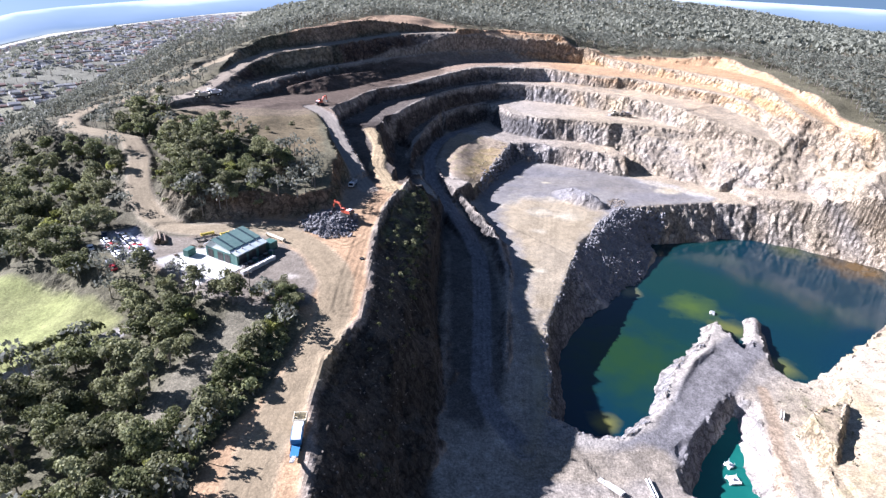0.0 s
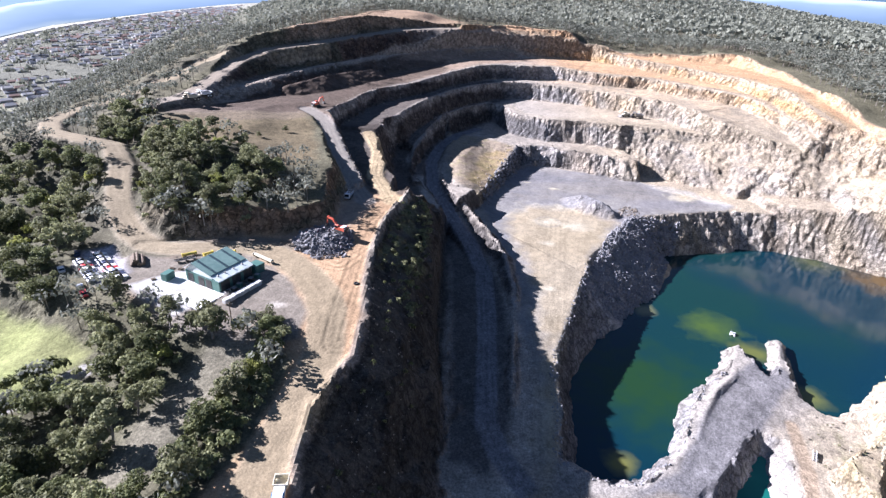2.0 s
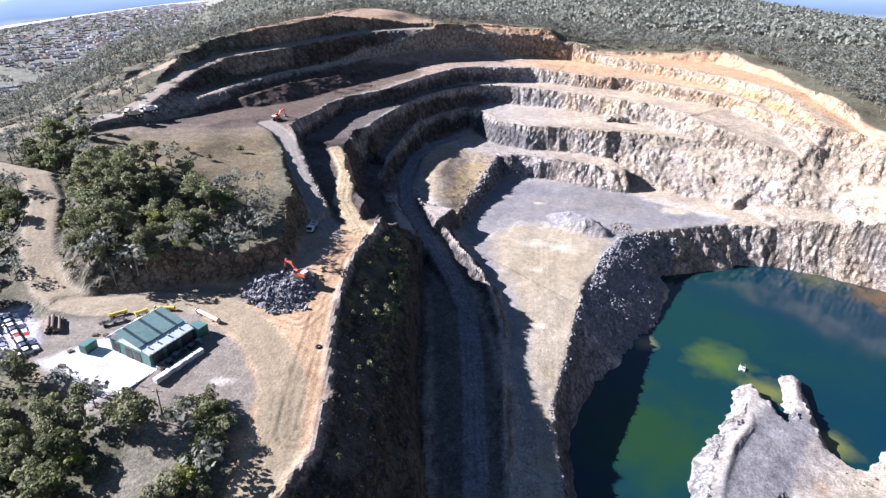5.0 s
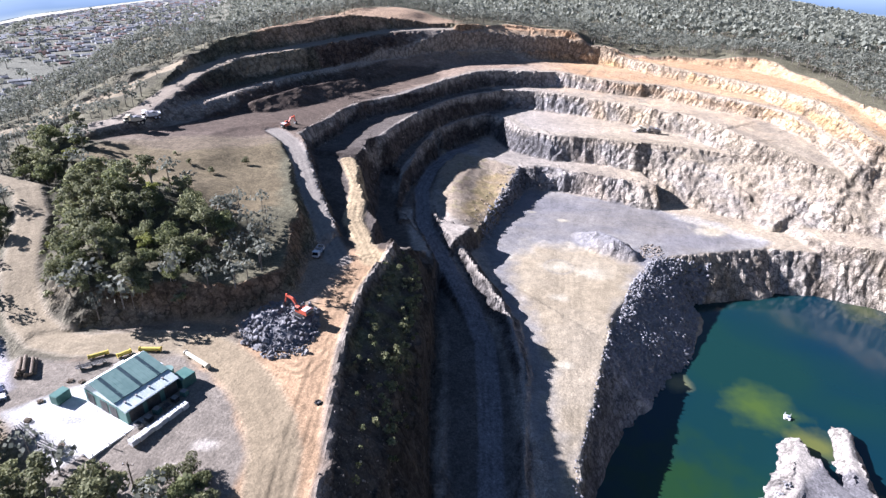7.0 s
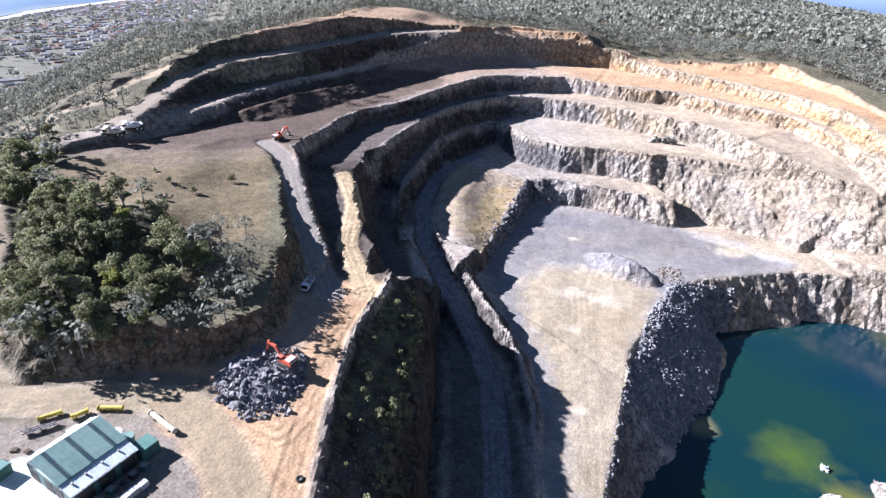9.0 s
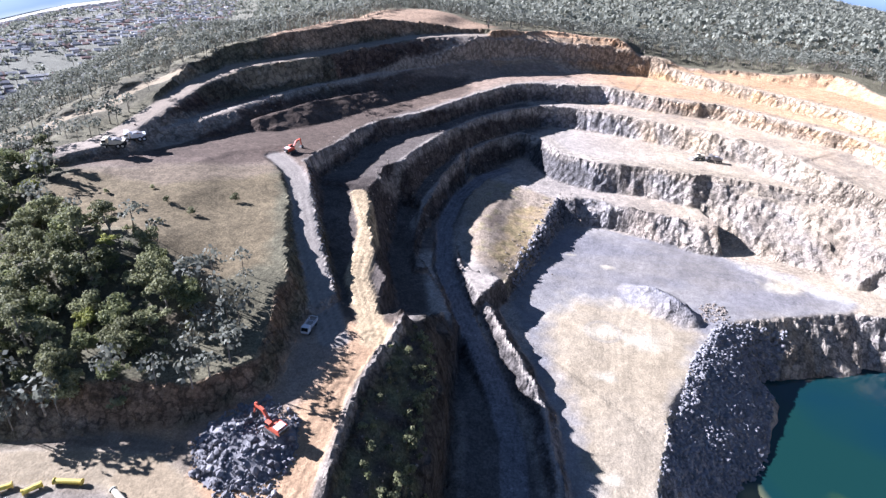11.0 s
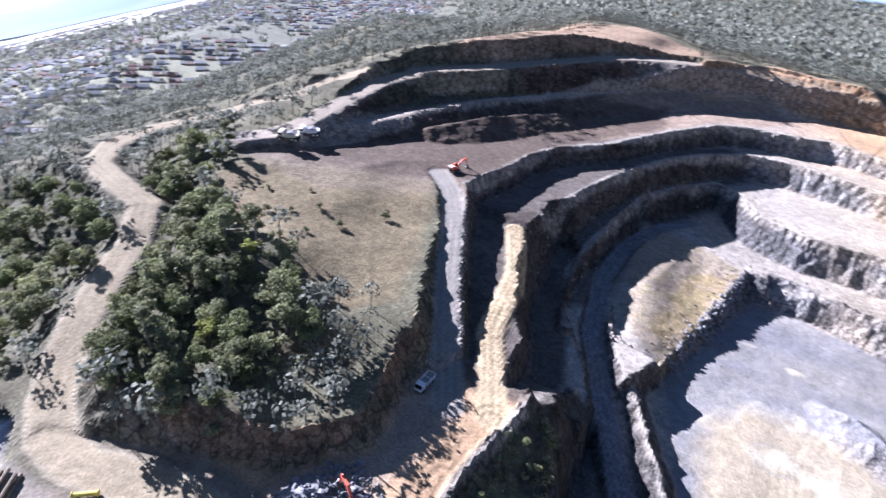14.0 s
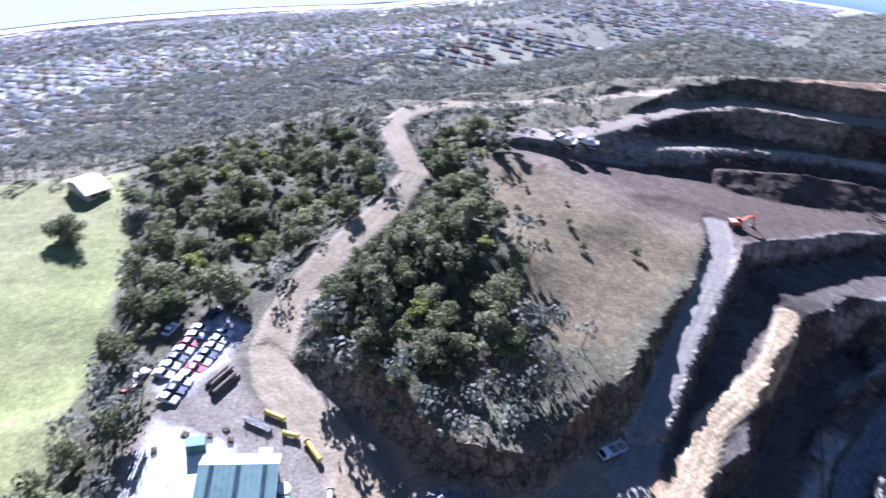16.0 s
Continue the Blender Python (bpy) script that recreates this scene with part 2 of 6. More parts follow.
# far country: a valley with a town to the west, wooded plateau to the north and east, falling away with distance
away = np.hypot(X - 0, Y - 250)
west = 1 / (1 + np.exp((X + 0.3 * Y + 10) / 60))
plateau = 72 - 0.03 * np.clip(away - 400, 0, 3000) + 9 * rough_noise(X, Y, 420, 5) + 95 * np.exp(-((X - 330) / 520) ** 2 - ((Y - 1900) / 520) ** 2)
valley = -18 + 4 * rough_noise(X, Y, 300, 9)
far_land = plateau * (1 - west) + valley * west
ridge_far = 150 * np.exp(-((X + 2300) / 700) ** 2 - ((Y - 3100) / 500) ** 2)
outside = np.clip((np.maximum(np.maximum(-232 - X, X - 262), np.maximum(40 - Y, Y - 602))) / 160, 0, 1)
outside = outside * outside * (3 - 2 * outside)
Z = Z * (1 - outside) + far_land * outside
Z += ridge_far - 15.0 * (np.maximum(away - 500, 0) / 1000) ** 2
# the valley sinks away to the west, so its skyline lies lower there
SKYLINE = [(-125, -15.0), (-88, -15.0), (-75, -13.3), (-58, -11.0), (-48, -8.6), (-36, -5.7), (-22, -4.4), (-10, -3.6), (0, -2.8), (13, -2.8), (70, -2.6)]


def skyline(bearing):
    """Fall of the far skyline in degrees below the eye, by compass bearing from +y."""
    return np.interp(bearing, [a for a, _ in SKYLINE], [e for _, e in SKYLINE])


bearing, reach = np.degrees(np.arctan2(X, Y - 140)), np.maximum(np.hypot(X, Y - 140), 300)
fall = skyline(bearing) - np.interp(bearing, (-75, -58, -36, -20, -5), (8.0, 7.0, 5.5, 2.5, 0.0)) * 500 / reach
lid = 147 + reach * np.tan(np.radians(fall))
Z -= outside * np.maximum(Z - lid, 0)
Z += 0.5 * rough_noise(X, Y, 14, 2)

core = (X > -240) & (X < 300) & (Y > 40) & (Y < 640)
JAG = 2.2 * rough_noise(X, Y, 11, 21, 3) + 0.5 * rough_noise(X, Y, 3.6, 33, 2)


def cut(crest, closing, jag=1.0):
    """Dig below a crest line: columns x, y, crest height, foot height, steepness. The ring is closed through ground that lies lower."""
    d, (top, foot, steep) = along(X, Y, crest)
    d = np.maximum(d + jag * JAG * np.clip(d / 3, 0, 1), 0)
    dug = np.maximum(foot, top - steep * d)
    Z[:] = np.where(within(X, Y, [p[:2] for p in crest] + list(closing)), np.minimum(Z, dug), Z)


def road(line, half, up=1.2, down=0.8, reach=30):
    """Level a way along x, y, z, with banks cut above and filled below it."""
    d, (level,) = along(X, Y, line)
    side = np.maximum(d - half, 0)
    near = d < half + reach
    Z[:] = np.where(near, np.clip(Z, level - down * side, level + up * side), Z)


OUTER_TRACK = [(-58, 196.5, 47.5), (-66, 198, 47.5), (-77, 197, 47.5), (-90, 194.5, 47.5), (-100, 196.5, 47.5), (-108, 202.5, 48), (-116, 212, 49.5), (-123, 223, 51.5), (-130, 238, 54), (-135, 250, 56),
               (-146, 266, 59), (-162, 270, 60), (-180, 277, 60), (-190, 292, 60), (-193, 310, 60), (-184, 335, 61), (-174, 350, 65), (-162, 360, 69), (-149, 381, 76), (-130, 393, 84), (-111, 413, 90), (-88, 436, 94)]
ROAD_A = [(-150, 312, 67), (-140, 322, 68), (-137, 336, 69), (-133, 360, 73), (-131, 384, 76), (-120, 413, 80), (-96, 436, 82), (-71, 469, 84), (-41, 509, 86), (-18, 527, 86), (0, 535, 86)]
CREST_A = [(-140, 308, 68, 67, 1.0), (-136, 318, 68, 67, 1.0), (-133, 335, 69, 67, 1.0), (-129, 359, 73, 67.5, 1.0), (-127, 381, 76, 68, 1.2), (-117, 409, 80, 69, 1.6), (-93, 431, 82, 70, 1.7),
           (-68, 465, 84, 71, 1.4), (-38, 505, 86, 72, 0.9), (-16, 523, 86, 72, 0.65), (0, 530, 86, 72, 0.5), (43, 568, 86, 72, 0.45), (87, 573, 84, 72, 0.6), (111, 567, 80, 72, 0.6), (132, 561, 75, 71, 0.7),
           (150, 555, 70, 69, 0.9), (188, 544, 72, 69, 0.5), (236, 531, 76, 69, 0.6), (248, 480, 72, 69, 0.5), (241, 420, 70, 69, 0.5), (250, 340, 60, 55, 0.8), (262, 300, 40, 30, 1.0)]
CREST_B = [(-134, 326, 67, 63, 0.8), (-128, 344, 67, 62, 0.9), (-116, 364, 68, 61, 0.9), (-110, 383, 69, 60, 0.9), (-91, 417, 70, 60, 0.9), (-66, 450, 71, 61, 0.75), (-36, 490, 72, 63, 0.5), (1, 528, 72, 65, 0.45),
           (43, 555, 72, 64, 0.5), (87, 565, 72, 63, 1.2), (122, 562, 71, 62, 2.0), (140, 548, 69, 62, 2.0), (186, 495, 69, 62, 1.6), (211, 464, 69, 62, 1.6), (222, 424, 69, 60, 1.4), (228, 380, 66, 54, 1.2), (240, 330, 55, 42, 1.2)]
CREST_C = [(-67, 342, 59, 51, 2.4), (-61, 360, 60, 51, 2.4), (-55, 388, 61, 51.5, 2.4), (-47, 407, 62, 52, 2.4), (-30, 422, 64, 53, 2.4), (-2, 462, 64, 54, 2.4), (20, 490, 65, 54, 2.4), (39, 500, 65, 54, 2.4), (62, 503, 64, 54, 2.4),
           (80, 511, 63, 54, 2.2), (115, 495, 63, 54, 1.7), (152, 485, 62, 54, 1.5), (177, 461, 62, 54, 1.3), (205, 440, 62, 54, 1.2), (215, 405, 60, 52, 1.2), (222, 360, 56, 44, 1.2)]
CREST_D0 = [(-43, 334, 51, 32, 2.4), (-38, 352, 51, 34, 2.4), (-28, 387, 52, 38, 2.4), (-16, 415, 53, 41, 2.4), (2, 448, 54, 42, 2.4), (20, 469, 54, 42, 2.4), (39, 485, 54, 42, 2.4), (62, 487, 54, 42, 2.4), (97, 475, 54, 42.5, 1.8),
            (125, 457, 54, 43, 1.3), (153, 438, 54, 43, 1.2), (166, 415, 54, 43, 1.3), (179, 391, 54, 43, 1.3), (192, 361, 54, 42, 1.2), (200, 335, 50, 36, 1.0)]
CREST_D = [(-24, 336, 40, 28, 2.2), (-22, 359, 41, 28, 2.4), (-14, 386, 42, 28, 2.4), (-4, 422, 42, 28.5, 2.4), (10, 444, 42, 29, 2.4), (28, 464, 42, 29, 2.4), (40, 456, 42, 29, 2.0), (48, 432, 42, 29, 1.6), (67, 420, 42, 29, 1.6),
           (99, 416, 42, 29, 1.5), (114, 410, 42, 29, 1.3), (123, 412, 42, 17.5, 0.9), (155, 402, 42, 17.5, 0.75), (182, 388, 42, 17.5, 0.7), (205, 362, 42, 17.5, 0.8), (205, 340, 38, 17.5, 0.9)]
CREST_E = [(17, 318, 20, 17, 1.2), (26, 345, 23, 17.5, 1.6), (36, 372, 26, 17.5, 1.6), (45, 399, 29, 17.5, 1.7), (66, 397, 29, 17.5, 2.0), (81, 394, 29, 17.5, 2.0), (96, 386, 29, 17.5, 1.8), (108, 376, 29, 17.5, 1.5), (125, 385, 32, 17.5, 1.0)]

road(OUTER_TRACK[9:], 4.0, 1.0, 0.7)
road(ROAD_A, 5.0, 1.6, 0.9)
cut(CREST_A, [(230, 250), (60, 260), (-60, 330)])
cut(CREST_B, [(215, 280), (60, 260), (-50, 330), (-78, 345), (-110, 318)])
d, (spoil,) = along(X, Y, [(-100, 378, 65), (-88, 394, 67), (-72, 418, 67.5), (-54, 440, 67)])
Z = np.where(d < 22, np.maximum(Z, spoil - 0.6 * d + 1.2 * rough_noise(X, Y, 9, 19)), Z)
cut(CREST_C, [(205, 300), (60, 260), (-40, 320)])
cut(CREST_D0, [(190, 280), (60, 260), (-30, 300)])
cut(CREST_D, [(190, 290), (60, 250), (0, 286)])
bank = within(X, Y, [(-4, 424), (46, 404), (46, 398), (36, 372), (26, 345), (17, 317), (0, 322), (-4, 345)])
Z = np.where(bank, np.clip(20 + 0.11 * (Y - 322) + 5 * np.exp(-((X - 7) / 13) ** 2) + 0.9 * rough_noise(X, Y, 12, 8), 0, 30), Z)
cut(CREST_E, [(150, 370), (175, 345), (160, 280), (60, 250), (18, 300)])

# lower pit: level floor and the strip that runs south beside the water
slope_floor = np.clip(9 + (Y - 132) * 0.07, 9, 17.5)
low = within(X, Y, [(49, 390), (94, 378), (121, 368), (150, 360), (190, 345), (215, 330), (215, 300), (240, 250), (170, 170), (140, 150), (120, 70), (10, 70), (-2, 200), (0, 290), (17, 316)])
Z = np.where(low & (X < 120 + 0 * Y), np.minimum(Z, slope_floor), Z)
Z = np.where(low & (X >= 120), np.minimum(Z, np.where(Y > 240, 17.5 + 0.12 * np.clip(X - 150, 0, 80), Z)), Z)
brow, _ = along(X, Y, [(49, 390), (94, 378), (121, 368), (150, 360), (190, 345), (215, 330), (225, 300), (250, 262)])
Z = np.where(~low & (X > 55) & (Y > 262) & (brow < 40), np.minimum(Z, 18 + 0.12 * np.clip(X - 150, 0, 80) + (0.85 + 0.5 * rough_noise(X, Y, 25, 18)) * np.maximum(brow + 0.7 * JAG, 0)), Z)

# hill above the loop road, its cut faces, and the benches that come down to the yard
ROAD_1 = [(-80, 345, 59.5), (-71, 335, 58.5), (-62, 318, 57), (-52, 290, 54), (-44, 270, 51), (-37, 254, 48), (-33, 245, 47)]
ROAD_2 = [(-44, 336, 50.5), (-39, 322, 49.5), (-35, 310, 48.5), (-34, 292, 47.5), (-33, 277, 47), (-27, 261, 47), (-22, 246, 47)]
road(ROAD_1, 4.2, 1.7, 3.0, 24)
cut([(-66, 344, 58.5, 50, 2.6), (-57, 316, 56.5, 48.5, 2.6), (-47, 288, 53.5, 46.5, 2.6), (-39.5, 270, 50.5, 46, 2.6), (-33, 256, 48, 46.5, 2.0)], [(-20, 262), (-24, 300), (-36, 340)], 0.5)
road(ROAD_2, 3.6, 2.2, 2.4, 8)
TRENCH = [(-27, 362, 32), (-26, 340, 31), (-25, 318, 30), (-19, 295, 30), (-13, 283, 29)]
road(TRENCH, 4.5, 2.6, 1.5, 14)
road(OUTER_TRACK[:10], 4.5, 0.95, 0.7, 18)
YARD = [(-56, 211), (-42, 225), (-44, 250), (-36, 262), (-17, 256), (-24, 226), (-25, 197), (-23, 177), (-21.3, 161), (-21.8, 145), (-25.5, 138), (-29.2, 129), (-29.4, 114), (-26.8, 99.5), (-24.6, 85), (-23, 70), (-48, 70), (-47.5, 100), (-41, 117), (-38, 133), (-37, 143), (-43, 148), (-62, 152), (-88, 163), (-100, 176), (-104, 198), (-74, 206)]
YARD_LEVEL = np.interp(Y, (72, 110, 125, 140, 155, 168), (39.8, 40.0, 41.0, 43.4, 46.0, 47.0))
edge, _ = along(X, Y, YARD + YARD[:1])
yard = within(X, Y, YARD)
Z = np.where(yard, YARD_LEVEL + 0.2 * rough_noise(X, Y, 6, 4), np.where(edge < 14, np.clip(Z, YARD_LEVEL - 0.7 * edge, YARD_LEVEL + 1.9 * edge), Z))

# the ridge runs down to the trench at its north end
d, _ = along(X, Y, [(-13, 262), (-12, 300)])
Z = np.where((d < 12) & (X > -23) & (Y > 258), np.minimum(Z, np.maximum(46 - 0.55 * (Y - 258), 30)), Z)

# the great cliff and the gorge below it
CLIFF_TOP = [(-12, 285, 36, 30, 1.2), (-14, 262, 45, 24, 0.9), (-16, 251, 47, 20, 0.7), (-23, 226, 47, 16, 0.7), (-24.5, 197, 47, 13, 0.7), (-23.5, 177, 47, 11, 0.7), (-21.3, 161, 47, 10, 0.75), (-21.8, 145, 44.8, 9, 0.85), (-25.5, 138, 42.5, 9, 0.85), (-29.2, 129, 41, 9, 0.8), (-29.4, 114, 40, 9, 0.85), (-26.8, 99.5, 40, 9, 0.95), (-24.6, 85, 40, 9, 1.0), (-22, 60, 40, 9, 1.1)]
CLIFF_STEP = [(-6, 282, 34, 27, 1.6), (-9, 260, 41, 22, 2.0), (-7, 239, 41, 18, 1.9), (-9, 213, 39.5, 14, 1.9), (-11, 194, 39.5, 12, 1.8), (-10, 175, 38, 10, 1.8), (-9, 150, 33, 9, 1.8), (-14, 120, 29, 9, 1.6), (-12, 60, 28, 9, 1.6)]
cut(CLIFF_TOP, [(60, 60), (60, 290)], 1.6)
cut(CLIFF_STEP, [(60, 60), (60, 290)], 2.0)
# low earth bund along the edge of the drop
d, _ = along(X, Y, [p[:2] for p in CLIFF_TOP[2:]])
BUND = np.clip(1.4 - np.abs(d - 0.3) / 1.1, 0, 1) * (0.75 + 0.4 * rough_noise(X, Y, 5, 25))
Z += 0.9 * BUND


def ridge(line, flank):
    d, (top,) = along(X, Y, line)
    Z[:] = np.maximum(Z, np.where(d < 26, top - flank * d + 0.8 * JAG, -1e6))
ridge([(0, 330, 27), (4, 316, 27), (11, 299, 26), (19, 276, 25), (27, 254, 23), (30, 228, 19), (28, 205, 15.5), (26, 182, 13.5), (25, 170, 11)], 1.1)
ROAD_3 = [(20, 434, 29), (6, 418, 28.5), (-5, 390, 28), (-10, 360, 27), (-7, 322, 25), (3, 292, 22.5), (13, 265, 19.5), (18, 243, 17), (18.5, 216, 14), (17, 182, 11), (16, 160, 9.5), (20, 147, 9), (28, 132, 9)]
road(ROAD_3, 3.8, 2.2, 2.0, 12)

# the flooded part
spit = within(X, Y, [(60, 100), (36, 148), (62, 144), (92, 188), (114, 226), (144, 238), (146, 214), (134, 185), (150, 184), (140, 160), (120, 150), (110, 100)])
Z = np.where(spit, np.minimum(Z, np.clip(8.5 - 0.055 * (X - 45), 2.2, 9) + 0.5 * rough_noise(X, Y, 6, 15)), Z)
Z = np.where(within(X, Y, [(140, 160), (150, 184), (260, 262), (300, 200), (240, 72), (110, 72), (112, 120)]), np.minimum(Z, 3 + 0.22 * np.clip((X - 118) * 0.75 + (190 - Y) * 0.45, 0, 200) + 1.2 * rough_noise(X, Y, 18, 16)), Z)
LAKE_RIM = [(160, 330, 17.5, -6, 1.0), (114, 318, 17.5, -6, 1.15), (102, 313, 17.5, -6, 0.68), (92, 300, 17.5, -6, 0.6), (82, 285, 17, -6, 0.58), (69, 264, 16, -6, 0.6), (60, 238, 15, -6, 0.9), (50, 212, 14, -6, 1.8), (41, 189, 13, -6, 1.8), (40, 166, 12, -6, 1.8),
            (36, 148, 9.5, -6, 1.3), (43, 143, 7.5, -6, 1.0), (52, 140, 6.5, -6, 0.8), (62, 143, 5, -6, 0.9), (77, 158, 4.5, -6, 1.2), (86, 175, 4.5, -6, 1.2), (95, 188, 4, -6, 1.2), (108, 199, 3.5, -6, 1.2), (117, 214, 3, -6, 1.3), (121, 219, 2.5, -6, 1.3), (122, 208, 2, -6, 1.0),
            (124, 199, 1.2, -6, 0.4), (128, 200, 1.5, -6, 0.8), (133, 213, 2, -6, 1.3), (139, 225, 2.5, -6, 1.3), (142, 223, 2.5, -6, 1.3), (137, 210, 2, -6, 1.2), (133, 199, 2, -6, 0.9), (131, 188, 2, -6, 0.7), (134, 180, 2, -6, 0.7), (141, 178, 2.5, -6, 0.7), (157, 187, 3.5, -6, 0.8), (178, 203, 4.5, -6, 0.9), (214, 228, 6, -6, 1.0), (252, 260, 9, -6, 1.0)]
SHORE_FAR = [(252, 292, 18, -6, 1.3), (230, 303, 18, -6, 1.6), (210, 316, 18, -6, 1.6), (186, 328, 18, -6, 1.5), (160, 330, 17.5, -6, 1.2)]
cut(LAKE_RIM + SHORE_FAR, [], 0.8)
POND_RIM = [(106, 168, 4, -5, 1.1), (113, 164, 4, -5, 0.8), (107, 146, 4, -5, 0.8), (104, 122, 5, -5, 0.8), (90, 112, 6, -5, 1.0), (72, 122, 6.5, -5, 1.6), (75, 138, 6, -5, 1.4), (86, 147, 5, -5, 1.2), (95, 160, 4.5, -5, 1.2), (106, 168, 4, -5, 1.1)]
cut(POND_RIM, [], 0.6)
# banks of tipped rock along the spit, its two horns and the pond
SPIT_BANKS = [[(40, 146, 8.5), (52, 136, 7), (66, 139, 7), (80, 155, 6.8), (90, 173, 6.8), (99, 186, 6.3), (110, 196, 5.6), (117, 210, 4.6), (120, 217, 3.6)], [(131, 203, 3.6), (135, 213, 4.4), (140, 223, 3.6)],
              [(73, 130, 7.0), (82, 144, 6.4), (94, 158, 6.2), (106, 170, 5.2)]]
for bank_line, fall_off in zip(SPIT_BANKS, (1.0, 1.9, 1.3)):
    d, (top,) = along(X, Y, bank_line)
    Z = np.maximum(Z, np.where(d < 9, top + 0.3 * JAG - fall_off * np.maximum(d - 0.5, 0), -1e6))
ridge([(72, 331, 22), (77, 326, 24.6), (84, 318, 24.2), (90, 312.5, 20.5)], 0.68)
wide = np.pad(Z, 1, mode="edge")
soft = (wide[:-2, 1:-1] + wide[2:, 1:-1] + wide[1:-1, :-2] + wide[1:-1, 2:]) / 4
Z = np.where(core, 0.4 * Z + 0.6 * soft, Z)
wide = np.pad(Z, 1, mode="edge")
soft = (wide[:-2, :-2] + wide[2:, 2:] + wide[:-2, 2:] + wide[2:, :-2]) / 4
Z = np.where(core, 0.6 * Z + 0.4 * soft, Z)
gy, gx = np.gradient(Z, GY, GX)
STEEP = np.clip((np.hypot(gx, gy) - 0.45) / 0.6, 0, 1)
Z += np.where(core, 0.1 * rough_noise(X, Y, 3.2, 77, 3) + STEEP * (0.8 * rough_noise(X, Y, 9, 83, 3) + 3.0 * np.abs(rough_noise(X, Y, 8, 87, 3)) + 1.8 * np.abs(rough_noise(X, Y, 3.4, 85, 2)) - 0.9), 0)

# ---- tones of the ground, with shade painted in on the west side ----
TONE = np.empty((*X.shape, 3))
TONE[:] = (0.115, 0.105, 0.066)


def tint(mask, colour, strength=1.0):
    m = (np.clip(mask, 0, 1) * strength)[..., None]
    TONE[:] = TONE * (1 - m) + np.array(colour) * m


def ring_mask(ring, soft=2.0, wobble=2.0):
    d, _ = along(X, Y, list(ring) + [ring[0]])
    d = np.where(within(X, Y, ring), d, -d) + wobble * rough_noise(X, Y, 7, 51)
    return np.clip(d / soft + 0.5, 0, 1)


def way_mask(line, half, soft=1.2, wobble=0.7):
    d, _ = along(X, Y, [p[:2] for p in line])
    return np.clip((half - d + wobble * rough_noise(X, Y, 5, 61)) / soft + 0.5, 0, 1)


N1, N2, N3 = rough_noise(X, Y, 40, 71), rough_noise(X, Y, 11, 72), rough_noise(X, Y, 3.5, 73, 3)
GREY, PALE, TAN, ORANGE = (0.2, 0.195, 0.195), (0.42, 0.37, 0.285), (0.36, 0.28, 0.185), (0.42, 0.265, 0.15)
PIT = [p[:2] for p in CREST_A] + [(275, 230), (240, 120), (130, 72), (-22, 72), (-26, 110), (-21, 160), (-24, 200), (-16, 252), (-45, 300), (-75, 335), (-120, 312)]
pit = ring_mask(PIT, 4)
tint(pit, (0.3, 0.265, 0.22))
tint(pit * np.clip(N1 * 1.2 + 0.3, 0, 1), (0.36, 0.31, 0.25), 0.7)
upper = np.clip((Z - 52) / 10 + 0.6 * N2, 0, 1) * np.clip((X - 40) / 60, 0, 1)
tint(pit * upper, ORANGE, 0.85)
tint(pit * np.clip((X - 70) / 60, 0, 1) * np.clip(0.5 + N2, 0, 1) * np.clip((66 - Z) / 14, 0.1, 1), PALE, 0.6)
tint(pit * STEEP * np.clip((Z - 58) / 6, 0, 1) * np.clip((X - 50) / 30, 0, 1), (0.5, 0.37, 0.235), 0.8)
tint(pit * STEEP * np.clip((66 - Z) / 5, 0, 1) * np.clip((128 - X) / 25, 0, 1) * np.clip((X - 20) / 20, 0, 1), (0.31, 0.305, 0.305), 0.8)
# west faces: dark rock and brown earth, deepened by shade painted into the tone
dark_shaded_rock = np.clip((90 - X) / 50, 0, 1) * np.clip((66 - Z) / 6, 0, 1)
tint(pit * dark_shaded_rock * STEEP, (0.075, 0.068, 0.064), 0.85)
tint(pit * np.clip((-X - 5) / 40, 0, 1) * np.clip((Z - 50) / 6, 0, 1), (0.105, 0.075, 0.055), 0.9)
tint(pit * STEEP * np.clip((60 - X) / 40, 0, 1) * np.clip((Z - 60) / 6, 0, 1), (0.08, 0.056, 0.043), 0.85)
tint(ring_mask([(-36, 490), (0, 526), (43, 553), (70, 540), (40, 505), (0, 468), (-30, 428), (-55, 425)], 4, 4), (0.27, 0.19, 0.13), 0.8)
tint(ring_mask([(0, 534), (45, 570), (90, 574), (130, 560), (90, 562), (43, 552), (10, 525)], 4, 2), (0.5, 0.31, 0.17), 0.9)
tint(ring_mask([(-118, 410), (-90, 440), (-66, 486), (-36, 520), (0, 538), (10, 560), (-40, 585), (-95, 545), (-108, 480)], 6, 5), (0.32, 0.22, 0.14), 0.85)
stain = rough_noise(X + 0.7 * Z, Y - 0.6 * Z, 34, 57, 4)
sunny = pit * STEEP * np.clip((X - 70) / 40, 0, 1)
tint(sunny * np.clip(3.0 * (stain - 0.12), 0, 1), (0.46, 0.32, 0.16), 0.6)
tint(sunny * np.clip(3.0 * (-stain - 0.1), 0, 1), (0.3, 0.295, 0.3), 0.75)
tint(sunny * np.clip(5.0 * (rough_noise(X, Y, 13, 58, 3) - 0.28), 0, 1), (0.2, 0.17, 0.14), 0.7)
